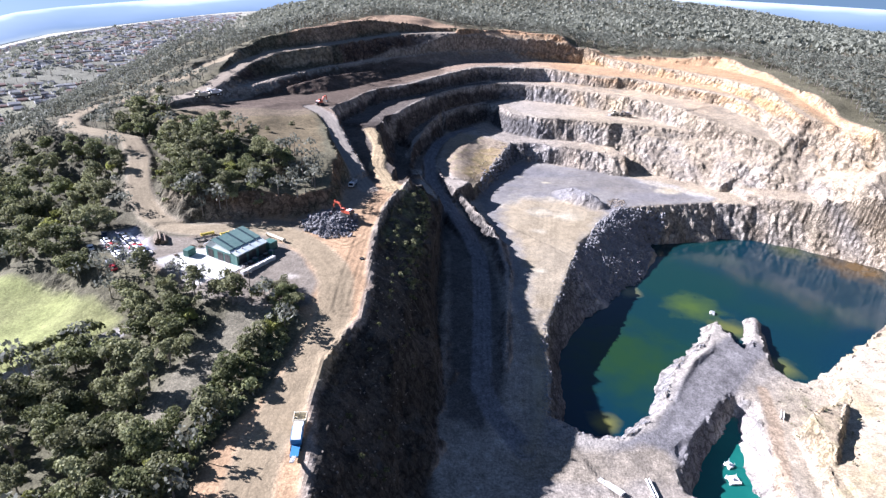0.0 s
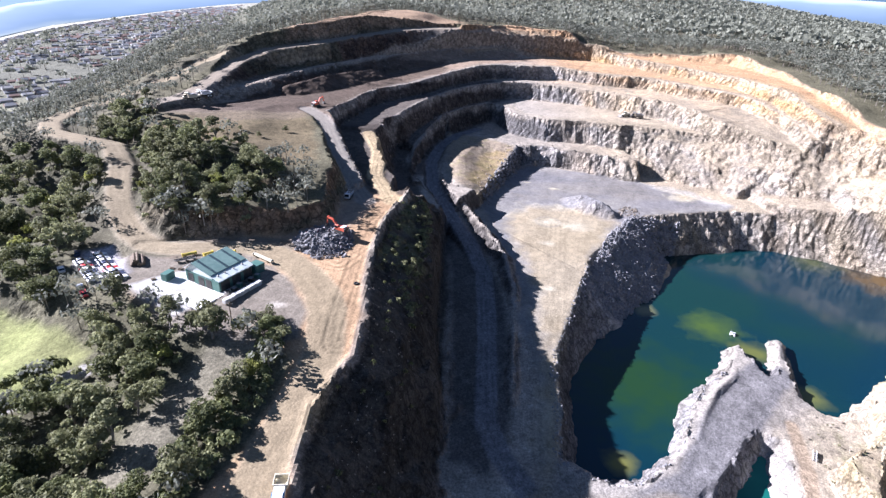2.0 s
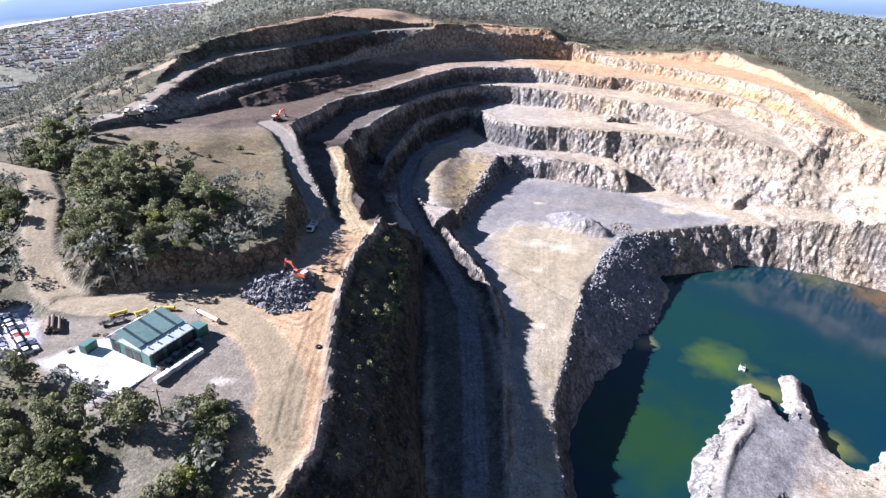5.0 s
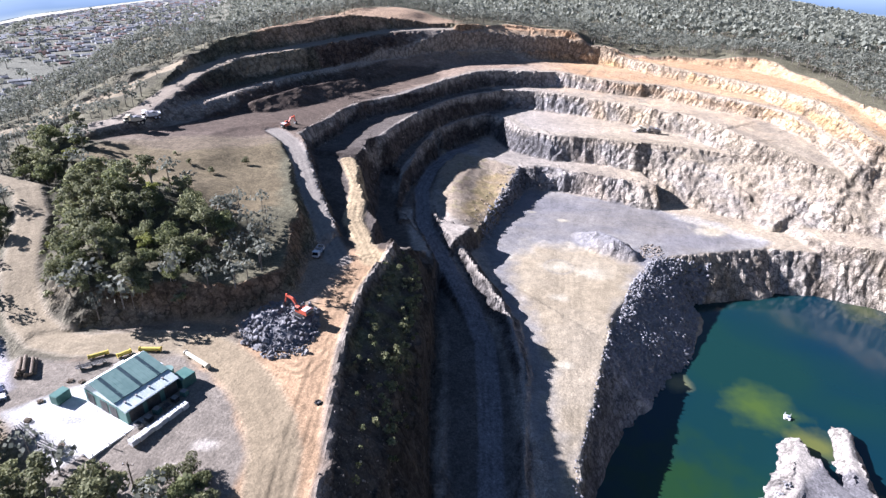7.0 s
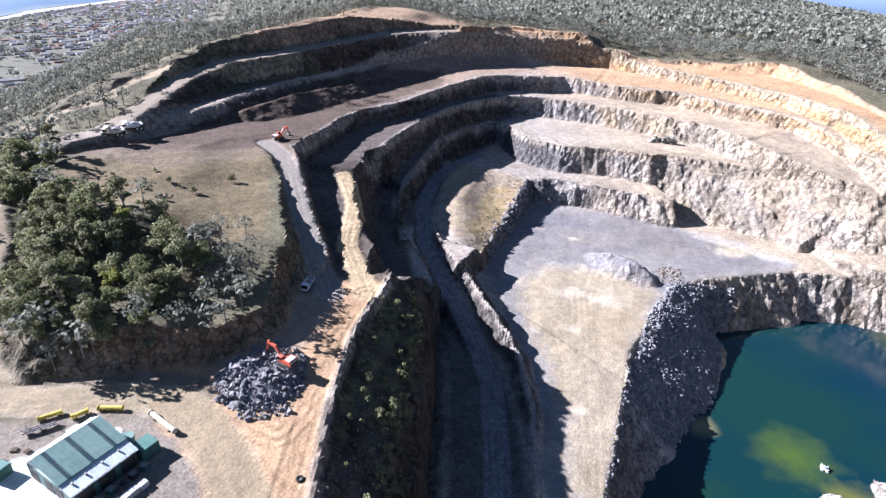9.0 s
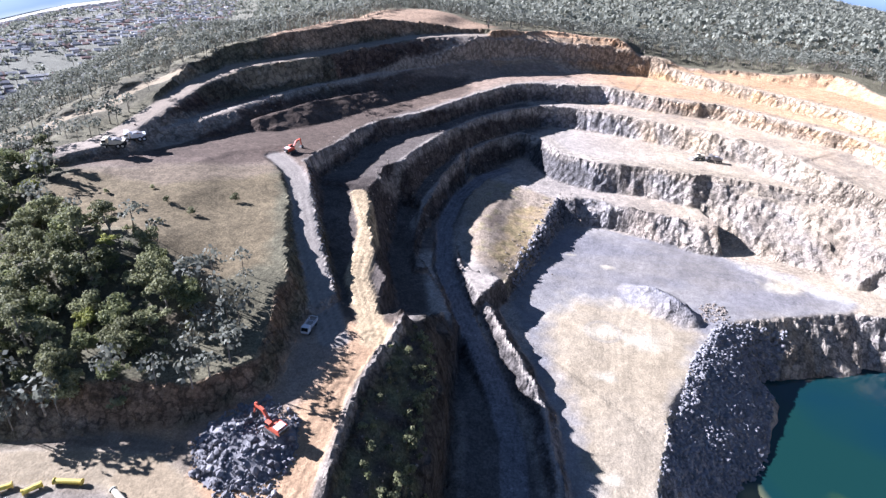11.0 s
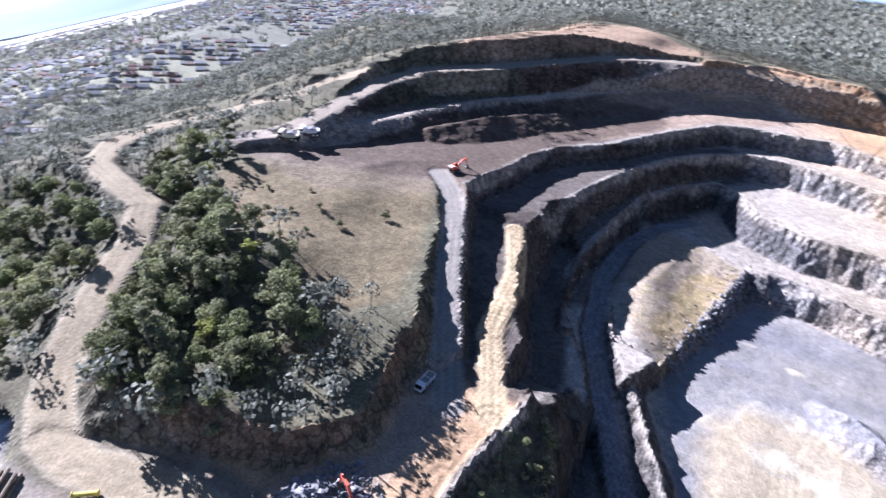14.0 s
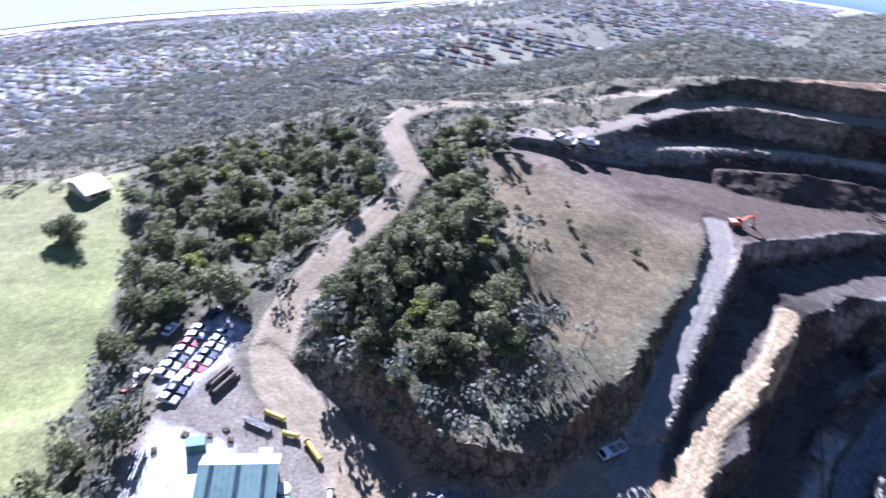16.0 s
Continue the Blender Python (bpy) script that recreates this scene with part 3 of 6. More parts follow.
# bench floors and haul roads
for crest, colour in ((CREST_B, TAN), (CREST_C, (0.3, 0.25, 0.19)), (CREST_D0, (0.3, 0.26, 0.21)), (CREST_D, (0.32, 0.28, 0.22))):
    # floor tone fades westward, where the benches lie in shade
    tint(way_mask(crest, 7) * (1 - STEEP) * np.clip((X + 10) / 50, 0.15, 1), colour, 0.85)
    tint(way_mask(crest, 1.6, 1.0) * (1 - 0.5 * STEEP), PALE, 0.7)
FLOOR = [(46, 392), (67, 391), (94, 380), (121, 370), (140, 346), (168, 338), (159, 329), (114, 318), (102, 313), (82, 286), (69, 264), (60, 238), (50, 210), (40, 180), (36, 148), (28, 128), (36, 180), (30, 215), (24, 300), (20, 322)]
floor_m = ring_mask(FLOOR, 3) * (1 - STEEP)
tint(floor_m, GREY, 0.9)
tint(floor_m * np.clip(0.75 - np.hypot((X - 62) / 45, (Y - 290) / 60) + 0.5 * N2, 0, 1) * 1.9, (0.45, 0.4, 0.3))
tint(ring_mask([(55, 330), (130, 345), (150, 355), (100, 376), (60, 385)], 8, 5) * (1 - STEEP), (0.19, 0.185, 0.19), 0.75)
tint(ring_mask([(125, 345), (168, 336), (140, 362), (122, 368)], 6, 4) * (1 - STEEP), (0.5, 0.49, 0.47), 0.6)
# shade over the west benches, painted as a dark tint on the rock
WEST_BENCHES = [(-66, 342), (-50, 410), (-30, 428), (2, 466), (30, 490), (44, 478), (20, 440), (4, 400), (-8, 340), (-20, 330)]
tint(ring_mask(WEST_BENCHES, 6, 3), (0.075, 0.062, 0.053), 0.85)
# sunlit ribbons along the crests, painted pale over that shade
for crest in (CREST_C, CREST_D0, CREST_D):
    tint(way_mask(crest, 1.6, 1.0), (0.34, 0.3, 0.25), 0.8)
tint(ring_mask([(30, 134), (36, 180), (40, 230), (46, 262), (70, 275), (60, 240), (50, 212), (42, 185), (38, 152)], 3, 2), (0.4, 0.36, 0.29), 0.85)
# yellow tipped bank beside the floor
tint(ring_mask([(2, 418), (44, 400), (19, 320), (2, 335), (-2, 385)], 4, 3), (0.3, 0.24, 0.17), 0.9)
tint(ring_mask([(24, 385), (41, 393), (22, 330), (10, 335)], 4, 4) * np.clip(0.75 + 0.9 * N3, 0, 1), (0.36, 0.26, 0.12), 0.75)
tint(np.clip(1.4 - np.hypot((X - 13) / 5, (Y - 366) / 15) + 0.9 * N2, 0, 1), (0.13, 0.1, 0.075), 0.75)
tint(ring_mask([(2, 418), (44, 400), (19, 320), (2, 335), (-2, 385)], 4, 3) * np.clip(2.5 * (N3 - 0.1), 0, 1), (0.19, 0.165, 0.08), 0.6)
# water's edge, fan of tipped stone, spit and pale bank
tint(ring_mask([(60, 236), (82, 288), (100, 312), (128, 314), (112, 285), (96, 250), (84, 232)], 3) * np.clip(STEEP + 0.3, 0, 1), (0.27, 0.26, 0.265), 0.9)
tint(ring_mask([(36, 146), (60, 140), (80, 165), (116, 224), (142, 234), (136, 185), (112, 170), (92, 160), (75, 140), (60, 120), (28, 118)], 3), (0.27, 0.245, 0.215), 0.9)
for bank_line in SPIT_BANKS:
    tint(way_mask(bank_line, 4.5, 2), (0.34, 0.31, 0.27), 0.9)
tint(way_mask([(60, 130), (78, 141), (92, 163), (112, 186), (125, 200)], 8, 2, 1.5), (0.178, 0.171, 0.173), 0.95)
tint(way_mask([(30, 128), (50, 127), (66, 131)], 7, 4, 1.5), (0.3, 0.255, 0.19), 0.8)
tint(ring_mask([(140, 182), (215, 232), (255, 262), (300, 230), (260, 72), (108, 72), (106, 130), (118, 165)], 5, 4), (0.38, 0.325, 0.245), 0.8)
tint(ring_mask([(165, 190), (230, 230), (250, 180), (180, 120), (140, 110), (150, 160)], 8, 8), (0.5, 0.44, 0.35), 0.75)
for px, py, pr in ((159, 182, 12), (140, 145, 9), (170, 160, 10)):
    tint(np.clip(1.3 - np.hypot(X - px, (Y - py) * 0.8) / pr + 0.6 * N2, 0, 1), (0.52, 0.48, 0.42), 0.7)
tint(ring_mask([(112, 120), (122, 168), (145, 176), (150, 140), (135, 110)], 6, 6) * np.clip(0.2 + 1.2 * N3, 0, 1), (0.2, 0.19, 0.1), 0.6)
ring_way = way_mask([(119, 172), (113, 151), (104, 128), (100, 112)], 2.2, 1.0)
tint(ring_way, (0.3, 0.23, 0.16), 0.85)
# soil and litter under the woods
SOUTH_WOOD = [(-110, 78), (-53, 78), (-52, 100), (-46, 117), (-43, 132), (-42, 141), (-58, 149), (-84, 158), (-93, 166), (-97, 158), (-93, 143), (-98, 128), (-110, 112)]
WEST_WOOD = [(-122, 186), (-121, 200), (-131, 214), (-140, 250), (-165, 264), (-190, 268), (-215, 262), (-215, 192), (-166, 184), (-150, 178), (-128, 168), (-112, 166)]
NOSE_WOOD = [(-112, 211), (-98, 210), (-74, 211), (-66, 217), (-64, 232), (-65, 246), (-72, 243), (-88, 260), (-114, 268), (-140, 283), (-142, 303), (-152, 310), (-170, 296), (-160, 277), (-138, 256), (-122, 232)]
FACE_WOOD = [(-114, 209), (-98, 206), (-75, 207), (-64, 211), (-66, 217), (-78, 212), (-98, 211)]
CLEARING = [(-70, 102), (-60, 104), (-53, 126), (-46, 146), (-50, 153), (-60, 147), (-67, 130)]
for ring in (SOUTH_WOOD, WEST_WOOD, NOSE_WOOD):
    tint(ring_mask(ring, 4, 3), (0.085, 0.08, 0.05), 0.8)
tint(ring_mask(CLEARING, 4, 3), (0.2, 0.18, 0.13), 0.9)
# hill pasture and scrub
tint(ring_mask([(-140, 304), (-118, 312), (-78, 338), (-66, 300), (-56, 262), (-70, 245), (-86, 262), (-112, 270), (-138, 285)], 5, 4), (0.142, 0.112, 0.064), 0.95)
tint(ring_mask([(-150, 318), (-110, 320), (-76, 342), (-70, 330), (-105, 300), (-145, 305)], 4, 3), (0.16, 0.125, 0.09), 0.6)
tint(ring_mask([(-118, 205), (-100, 202), (-60, 206), (-46, 222), (-46, 258), (-56, 262), (-66, 235), (-100, 225)], 4, 3) * STEEP, (0.24, 0.16, 0.1), 0.9)
# great cliff: dark scrub, and its standing shade painted into a near-black tone
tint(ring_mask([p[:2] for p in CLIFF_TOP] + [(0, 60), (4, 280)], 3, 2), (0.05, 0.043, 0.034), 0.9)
tint(way_mask([(72, 330), (80, 322), (89, 313)], 8.5, 1.5), (0.215, 0.208, 0.212), 0.95)
tint(ring_mask([(-24, 190), (-22, 228), (-14, 258), (-6, 250), (-8, 200)], 3, 3) * np.clip(0.4 + N3, 0, 1), (0.12, 0.12, 0.05), 0.7)
# yard, roads and lawn
LAWN = [(-225, 192), (-165, 180), (-148, 173), (-124, 164), (-106, 156), (-95, 148), (-100, 134), (-115, 116), (-126, 100), (-225, 95)]
tint(ring_mask(LAWN, 3, 2), (0.21, 0.225, 0.085), 0.95)
tint(ring_mask(LAWN, 3, 2) * np.clip(0.3 + 1.3 * N1, 0, 1), (0.235, 0.22, 0.11), 0.8)
LANE = [(-130, 96), (-112, 119), (-99, 133), (-92, 142)]
tint(way_mask(LANE, 2.8, 0.8, 0.4), (0.36, 0.34, 0.31), 0.95)
tint(ring_mask(YARD, 3, 1.2), (0.4, 0.268, 0.155))
tint(ring_mask([(-52, 190), (-60, 190), (-110, 186), (-112, 206), (-60, 207), (-50, 205)], 2, 1.5), (0.16, 0.138, 0.105), 0.9)
tint(way_mask(OUTER_TRACK[4:], 13, 3, 3), (0.1, 0.09, 0.06), 0.85)
tint(ring_mask([(-58, 208), (-42, 224), (-44, 254), (-34, 262), (-30, 240), (-34, 222), (-46, 200)], 4, 2), (0.27, 0.22, 0.17), 0.8)
tint(ring_mask([(-54, 186), (-64, 192), (-78, 191), (-90, 188), (-102, 189), (-112, 184), (-92, 166), (-68, 150), (-46, 146), (-37, 150), (-38, 162), (-45, 176)], 2, 1.5), (0.2, 0.176, 0.142), 0.95)
for px, py in ((-47, 164), (-52, 158), (-44, 152)):
    tint(np.clip(1.4 - np.hypot((X - px) / 2.4, (Y - py) / 1.2) + 0.6 * N3, 0, 1), (0.5, 0.45, 0.38), 0.8)
tint(ring_mask([(-94, 170), (-80, 181), (-62, 170), (-74, 157)], 2, 0.6), (0.6, 0.585, 0.55), 0.9)
tint(way_mask(OUTER_TRACK, 4.9, 0.6, 0.4), (0.33, 0.28, 0.2), 0.8)
tint(way_mask(OUTER_TRACK, 4.1, 0.6, 0.3), (0.29, 0.237, 0.155), 0.97)
# upper west slope: brown earth with its shadow painted into the colour
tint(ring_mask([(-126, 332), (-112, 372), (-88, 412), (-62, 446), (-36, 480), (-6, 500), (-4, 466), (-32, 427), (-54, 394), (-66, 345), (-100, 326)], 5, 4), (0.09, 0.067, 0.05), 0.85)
tint(way_mask(ROAD_A, 4.5), (0.3, 0.25, 0.19), 0.9)
tint(way_mask([(-150, 312), (-136, 326), (-124, 350), (-112, 374)], 6), (0.3, 0.255, 0.2), 0.9)
# shadow of the upper road's edge, painted dark on the ground below it
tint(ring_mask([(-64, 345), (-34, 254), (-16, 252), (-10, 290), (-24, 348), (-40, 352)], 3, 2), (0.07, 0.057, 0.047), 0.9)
tint(way_mask(ROAD_1, 4.2), (0.28, 0.25, 0.21), 0.95)
tint(way_mask(ROAD_2, 3.8), (0.44, 0.34, 0.2), 0.95)
# gorge darkened in its own colour for the shadow of the cliff
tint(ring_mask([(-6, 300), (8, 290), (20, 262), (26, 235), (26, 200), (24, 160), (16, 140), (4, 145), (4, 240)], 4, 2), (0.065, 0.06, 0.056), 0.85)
tint(way_mask(ROAD_3, 3.6, 0.8, 0.3), (0.2, 0.19, 0.19), 0.95)
tint(ring_mask([(-96, 178), (-112, 196), (-121, 192), (-118, 184), (-104, 172), (-98, 173)], 2, 0.8), (0.36, 0.34, 0.35), 0.9)
# floor: dark grey to the north, dusty tan to the south with a pale ring, grey streaks and white patches
tint(ring_mask([(24, 322), (42, 328), (70, 330), (96, 345), (112, 322), (156, 334), (140, 352), (120, 368), (94, 378), (60, 388), (46, 391)], 5, 5) * (1 - STEEP), (0.172, 0.164, 0.164), 0.95)
tint(ring_mask([(30, 300), (46, 322), (72, 318), (90, 306), (72, 268), (62, 240), (52, 212), (42, 185), (38, 150), (30, 132), (36, 180), (40, 230)], 8, 6) * (1 - STEEP), (0.335, 0.275, 0.182), 0.95)
dust = np.clip(0.2 + 1.6 * rough_noise(X * 0.5 + Y * 0.2, Y, 16, 41, 4), 0, 1)
tint(floor_m * dust, (0.34, 0.3, 0.23), 0.3)
tint(np.clip(1.5 - np.abs(np.hypot(X - 54, Y - 302) - 6.2) / 0.8, 0, 1) * (1 - STEEP), (0.27, 0.24, 0.19), 0.7)
for px, py, pr in ((54, 302, 4.6), (64, 351, 2.0), (50, 276, 2.6), (68, 298, 5.0), (45, 234, 2.2), (140, 346, 6.0), (49, 360, 1.6)):
    tint(np.clip(1.3 - np.hypot((X - px) / 1.5, Y - py) / pr + 0.5 * N3, 0, 1), (0.48, 0.43, 0.32), 0.9)


streak = rough_noise(0.35 * X + 0.9 * Y, 4.0 * (0.9 * X - 0.35 * Y), 20, 43, 4)
TONE *= (1 + 0.28 * streak * np.maximum(floor_m, 0.8 * yard))[..., None]


def ruts(line, half, gap, dark, strength):
    """Wheel tracks that run along a way."""
    d, _ = along(X, Y, [p[:2] for p in line])
    d = d + 0.5 * rough_noise(X, Y, 16, 95)
    wave = 0.5 + 0.5 * np.cos(d * 6.2832 / gap)
    TONE[:] = TONE * (1 - (np.clip((half - d) / 1.5, 0, 1) * wave ** 2 * strength * np.clip(0.7 + N2, 0, 1) * (1 - dark))[..., None])


tint(BUND * 1.3, (0.3, 0.265, 0.225), 0.7)
SOUTH_WAY = [(-36, 72), (-37, 100), (-35, 117), (-32, 132), (-30, 145), (-32, 162), (-35.3, 171), (-41.7, 181.3), (-52, 192), (-60, 197)]
tint(way_mask(SOUTH_WAY, 5.6, 0.6, 0.4), (0.36, 0.3, 0.2), 0.6)
tint(way_mask(SOUTH_WAY, 4.8, 0.6, 0.3), (0.29, 0.23, 0.145), 0.97)
ruts(OUTER_TRACK, 4.6, 2.3, 0.5, 0.5)
ruts(SOUTH_WAY, 5.0, 2.3, 0.5, 0.5)
ruts([(-27, 150), (-27, 190), (-26, 225), (-22, 246)], 6.0, 2.1, 0.3, 0.8)
ruts([(-46, 196), (-34, 190), (-27, 205), (-26, 226)], 6.0, 2.4, 0.3, 0.8)
ruts(ROAD_1, 4.0, 2.2, 0.35, 0.8)
ruts(ROAD_2, 3.6, 2.0, 0.3, 0.9)
ruts(ROAD_3, 3.4, 2.2, 0.5, 0.8)
ruts(CREST_B, 8, 2.2, 0.5, 0.5)
ruts(CREST_D, 8, 2.2, 0.5, 0.4)
ruts([(34, 150), (38, 185), (44, 215), (48, 240), (52, 265), (58, 300)], 6, 2.4, 0.5, 0.4)
ruts([(60, 300), (72, 330), (96, 352), (130, 350)], 5, 2.6, 0.5, 0.3)
ruts([(28, 128), (52, 130), (72, 140), (88, 165), (112, 190)], 4, 1.8, 0.5, 0.5)
WAYS = np.maximum.reduce([way_mask(OUTER_TRACK, 4.8), way_mask(SOUTH_WAY, 4.8), way_mask(ROAD_1, 4), way_mask(ROAD_A, 4.5)])
TONE *= (1 + (1 - 0.7 * WAYS) * (0.22 * N2 * (0.4 + 0.6 * STEEP) + 0.2 * N3))[..., None]
# broken faces: beds of lighter and darker rock
TONE *= (1 + 0.35 * STEEP * rough_noise(X + 0.3 * Y, Y * 0.8, 5.5, 99, 3))[..., None]
beds = rough_noise(X * 0.9, Z * 3.0 + 0.4 * Y, 7, 98, 3)
TONE *= (1 + 0.42 * STEEP * beds)[..., None]
# far country: dark woods, paler paddocks in the valley
paddock = np.clip(outside * west, 0, 1) * np.clip(rough_noise(X, Y, 520, 91, 3) * 2.2 + 0.1, 0, 1)
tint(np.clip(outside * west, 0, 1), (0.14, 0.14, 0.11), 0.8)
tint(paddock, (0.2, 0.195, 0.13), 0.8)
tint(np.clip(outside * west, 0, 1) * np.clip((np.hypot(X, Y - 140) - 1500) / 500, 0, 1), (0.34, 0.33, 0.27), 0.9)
TONE *= np.minimum(1, (0.33 + 0.5 * np.maximum(TONE.mean(-1) - 0.33, 0)) / np.maximum(TONE.mean(-1), 0.33))[..., None]

# trodden level ground to the south and west is darker than the fresh faces
worn = (1 - STEEP) * np.clip(np.maximum((400 - Y) / 60, (70 - X) / 40), 0, 1) * np.clip((TONE.mean(-1) - 0.14) / 0.08, 0, 1) * core
TONE *= (1 - 0.1 * worn)[..., None]
tint(way_mask(CREST_B, 2.4, 1.0), (0.33, 0.28, 0.22), 0.8)
# iron-stained stone to the east, weathered grey on the spit
TONE *= 1 - (pit * np.clip((X - 55) / 50, 0, 1) * (1 - 0.8 * np.maximum(floor_m, spit)))[..., None] * np.array((0.0, 0.06, 0.17))
TONE *= 1 - 0.05 * ring_mask([(36, 146), (60, 140), (80, 165), (116, 224), (142, 234), (136, 185), (112, 170), (92, 160), (75, 140), (60, 120), (28, 118)], 3)[..., None]

verts = np.stack([X, Y, Z], -1).reshape(-1, 3)
ny, nx = X.shape
idx = np.arange(ny * nx).reshape(ny, nx)
quads = np.stack([idx[:-1, :-1], idx[:-1, 1:], idx[1:, 1:], idx[1:, :-1]], -1).reshape(-1, 4)
land = bpy.data.meshes.new("ground")
land.from_pydata(verts, [], quads)
layer = land.color_attributes.new("tone", "FLOAT_COLOR", "POINT")
smooth_layer = land.color_attributes.new("worn", "FLOAT_COLOR", "POINT")
trodden = np.maximum.reduce([WAYS, 0.75 * floor_m, 0.6 * yard, 0.5 * ring_mask(LAWN)])[..., None]
smooth_layer.data.foreach_set("color", np.concatenate([trodden] * 4, -1).reshape(-1).astype(np.float32))
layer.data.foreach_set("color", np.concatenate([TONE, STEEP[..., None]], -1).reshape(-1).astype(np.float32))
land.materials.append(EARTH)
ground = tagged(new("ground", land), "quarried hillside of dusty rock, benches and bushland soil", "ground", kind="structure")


def height(x, y):
    """Height of the land at a place."""
    i, j = int(np.clip(np.searchsorted(GX, x) - 1, 0, nx - 2)), int(np.clip(np.searchsorted(GY, y) - 1, 0, ny - 2))
    u, v = (x - GX[i]) / (GX[i + 1] - GX[i]), (y - GY[j]) / (GY[j + 1] - GY[j])
    return float((Z[j, i] * (1 - u) + Z[j, i + 1] * u) * (1 - v) + (Z[j + 1, i] * (1 - u) + Z[j + 1, i + 1] * u) * v)


def sheet(name, ring, z, mat, label):
    bm = bmesh.new()
    bm.faces.new([bm.verts.new((x, y, z)) for x, y in ring])
    bmesh.ops.triangulate(bm, faces=bm.faces)
    me = bpy.data.meshes.new(name)
    bm.to_mesh(me)
    bm.free()
    me.materials.append(mat)
    return tagged(new(name, me), label, "water", kind="structure")


sheet("water_lake", [(30, 135), (66, 132), (92, 165), (118, 196), (140, 176), (262, 250), (262, 300), (170, 340), (90, 330), (40, 230)], 0.0, WATER, "deep blue-green quarry lake with dark still water")
sheet("water_pond", [(70, 108), (110, 108), (116, 168), (104, 172), (84, 152), (70, 130)], -0.4, POND, "small turquoise pond below the haul road")

# ---- vegetation ----
def leaf_material(name, dark, light, spread=0.35):
    m, nodes, links, b = material(name, 0.75, 0.0, 0.25)
    geo, info, ramp = nodes.new("ShaderNodeNewGeometry"), nodes.new("ShaderNodeObjectInfo"), nodes.new("ShaderNodeValToRGB")
    ramp.color_ramp.elements[0].color, ramp.color_ramp.elements[1].color = (*dark, 1), (*light, 1)
    links.new(geo.outputs["Random Per Island"], ramp.inputs["Fac"])
    hsv, span = nodes.new("ShaderNodeHueSaturation"), nodes.new("ShaderNodeMapRange")
    span.inputs["To Min"].default_value, span.inputs["To Max"].default_value = 1 - spread, 1 + spread
    links.new(info.outputs["Random"], span.inputs["Value"])
    links.new(span.outputs["Result"], hsv.inputs["Value"])
    links.new(ramp.outputs["Color"], hsv.inputs["Color"])
    links.new(hsv.outputs["Color"], b.inputs["Base Color"])
    thin, both = nodes.new("ShaderNodeBsdfTranslucent"), nodes.new("ShaderNodeMixShader")
    both.inputs["Fac"].default_value = 0.35
    links.new(hsv.outputs["Color"], thin.inputs["Color"])
    links.new(b.outputs["BSDF"], both.inputs[1])
    links.new(thin.outputs["BSDF"], both.inputs[2])
    links.new(both.outputs["Shader"], nodes["Material Output"].inputs["Surface"])
    return m


GUM_LEAF = leaf_material("gum_leaves", (0.11, 0.118, 0.056), (0.3, 0.3, 0.155))
DARK_LEAF = leaf_material("dark_leaves", (0.07, 0.083, 0.036), (0.21, 0.22, 0.095))
WATTLE_LEAF = leaf_material("bright_leaves", (0.12, 0.14, 0.035), (0.36, 0.36, 0.1))
FAR_LEAF = leaf_material("forest_leaves", (0.145, 0.153, 0.118), (0.25, 0.255, 0.2), 0.2)
BARK = textured("bark", (0.16, 0.13, 0.1), (0.42, 0.38, 0.33), 1.5, 0.9, bump=0.4)
rng = np.random.default_rng(7)


def leaf_cloud(lumps, count, size):
    """Small tilted leaf sprays spread over rounded lumps (x, y, z, radius): an array of quads."""
    lumps = np.asarray(lumps, float)
    share = lumps[:, 3] ** 2
    pick = rng.choice(len(lumps), count, p=share / share.sum())
    way = rng.normal(size=(count, 3))
    way /= np.linalg.norm(way, axis=1)[:, None]
    way[:, 2] = np.where(way[:, 2] < -0.25, -0.3 * way[:, 2], way[:, 2])
    reach = lumps[pick, 3] * (0.55 + 0.5 * rng.random(count) ** 0.6)
    mid = lumps[pick, :3] + way * reach[:, None] * (1, 1, 0.75)
    face = way + 0.7 * rng.normal(size=(count, 3)) + (0, 0, 0.4)
    face /= np.linalg.norm(face, axis=1)[:, None]
    side = np.cross(face, rng.normal(size=(count, 3)))
    side /= np.linalg.norm(side, axis=1)[:, None]
    up = np.cross(face, side)
    s = size * (0.55 + 0.9 * rng.random(count))[:, None]
    corners = [mid - side * s * 0.5 - up * s * 0.25, mid + side * s * 0.2 - up * s * 0.5, mid + side * s * 0.6 + up * s * 0.2, mid - side * s * 0.15 + up * s * 0.5]
    return np.stack(corners, 1)


def quad_mesh(name, quads, mat):
    me = bpy.data.meshes.new(name)
    n = len(quads)
    me.vertices.add(4 * n)
    me.vertices.foreach_set("co", quads.reshape(-1).astype(np.float32))
    me.loops.add(4 * n)
    me.loops.foreach_set("vertex_index", np.arange(4 * n, dtype=np.int32))
    me.polygons.add(n)
    me.polygons.foreach_set("loop_start", np.arange(0, 4 * n, 4, dtype=np.int32))
    me.update(calc_edges=True)
    me.validate()
    me.materials.append(mat)
    return me


def limb(bm, a, b, ra, rb, sides=6):
    """A tapering round limb from a to b."""
    a, b = Vector(a), Vector(b)
    turn = (b - a).to_track_quat("Z", "Y").to_matrix()
    rings = []
    for at, r in ((a, ra), (b, rb)):
        rings.append([bm.verts.new(at + turn @ Vector((r * math.cos(6.2832 * k / sides), r * math.sin(6.2832 * k / sides), 0))) for k in range(sides)])
    for k in range(sides):
        bm.faces.new((rings[0][k], rings[0][(k + 1) % sides], rings[1][(k + 1) % sides], rings[1][k]))
    bm.faces.new(rings[1])


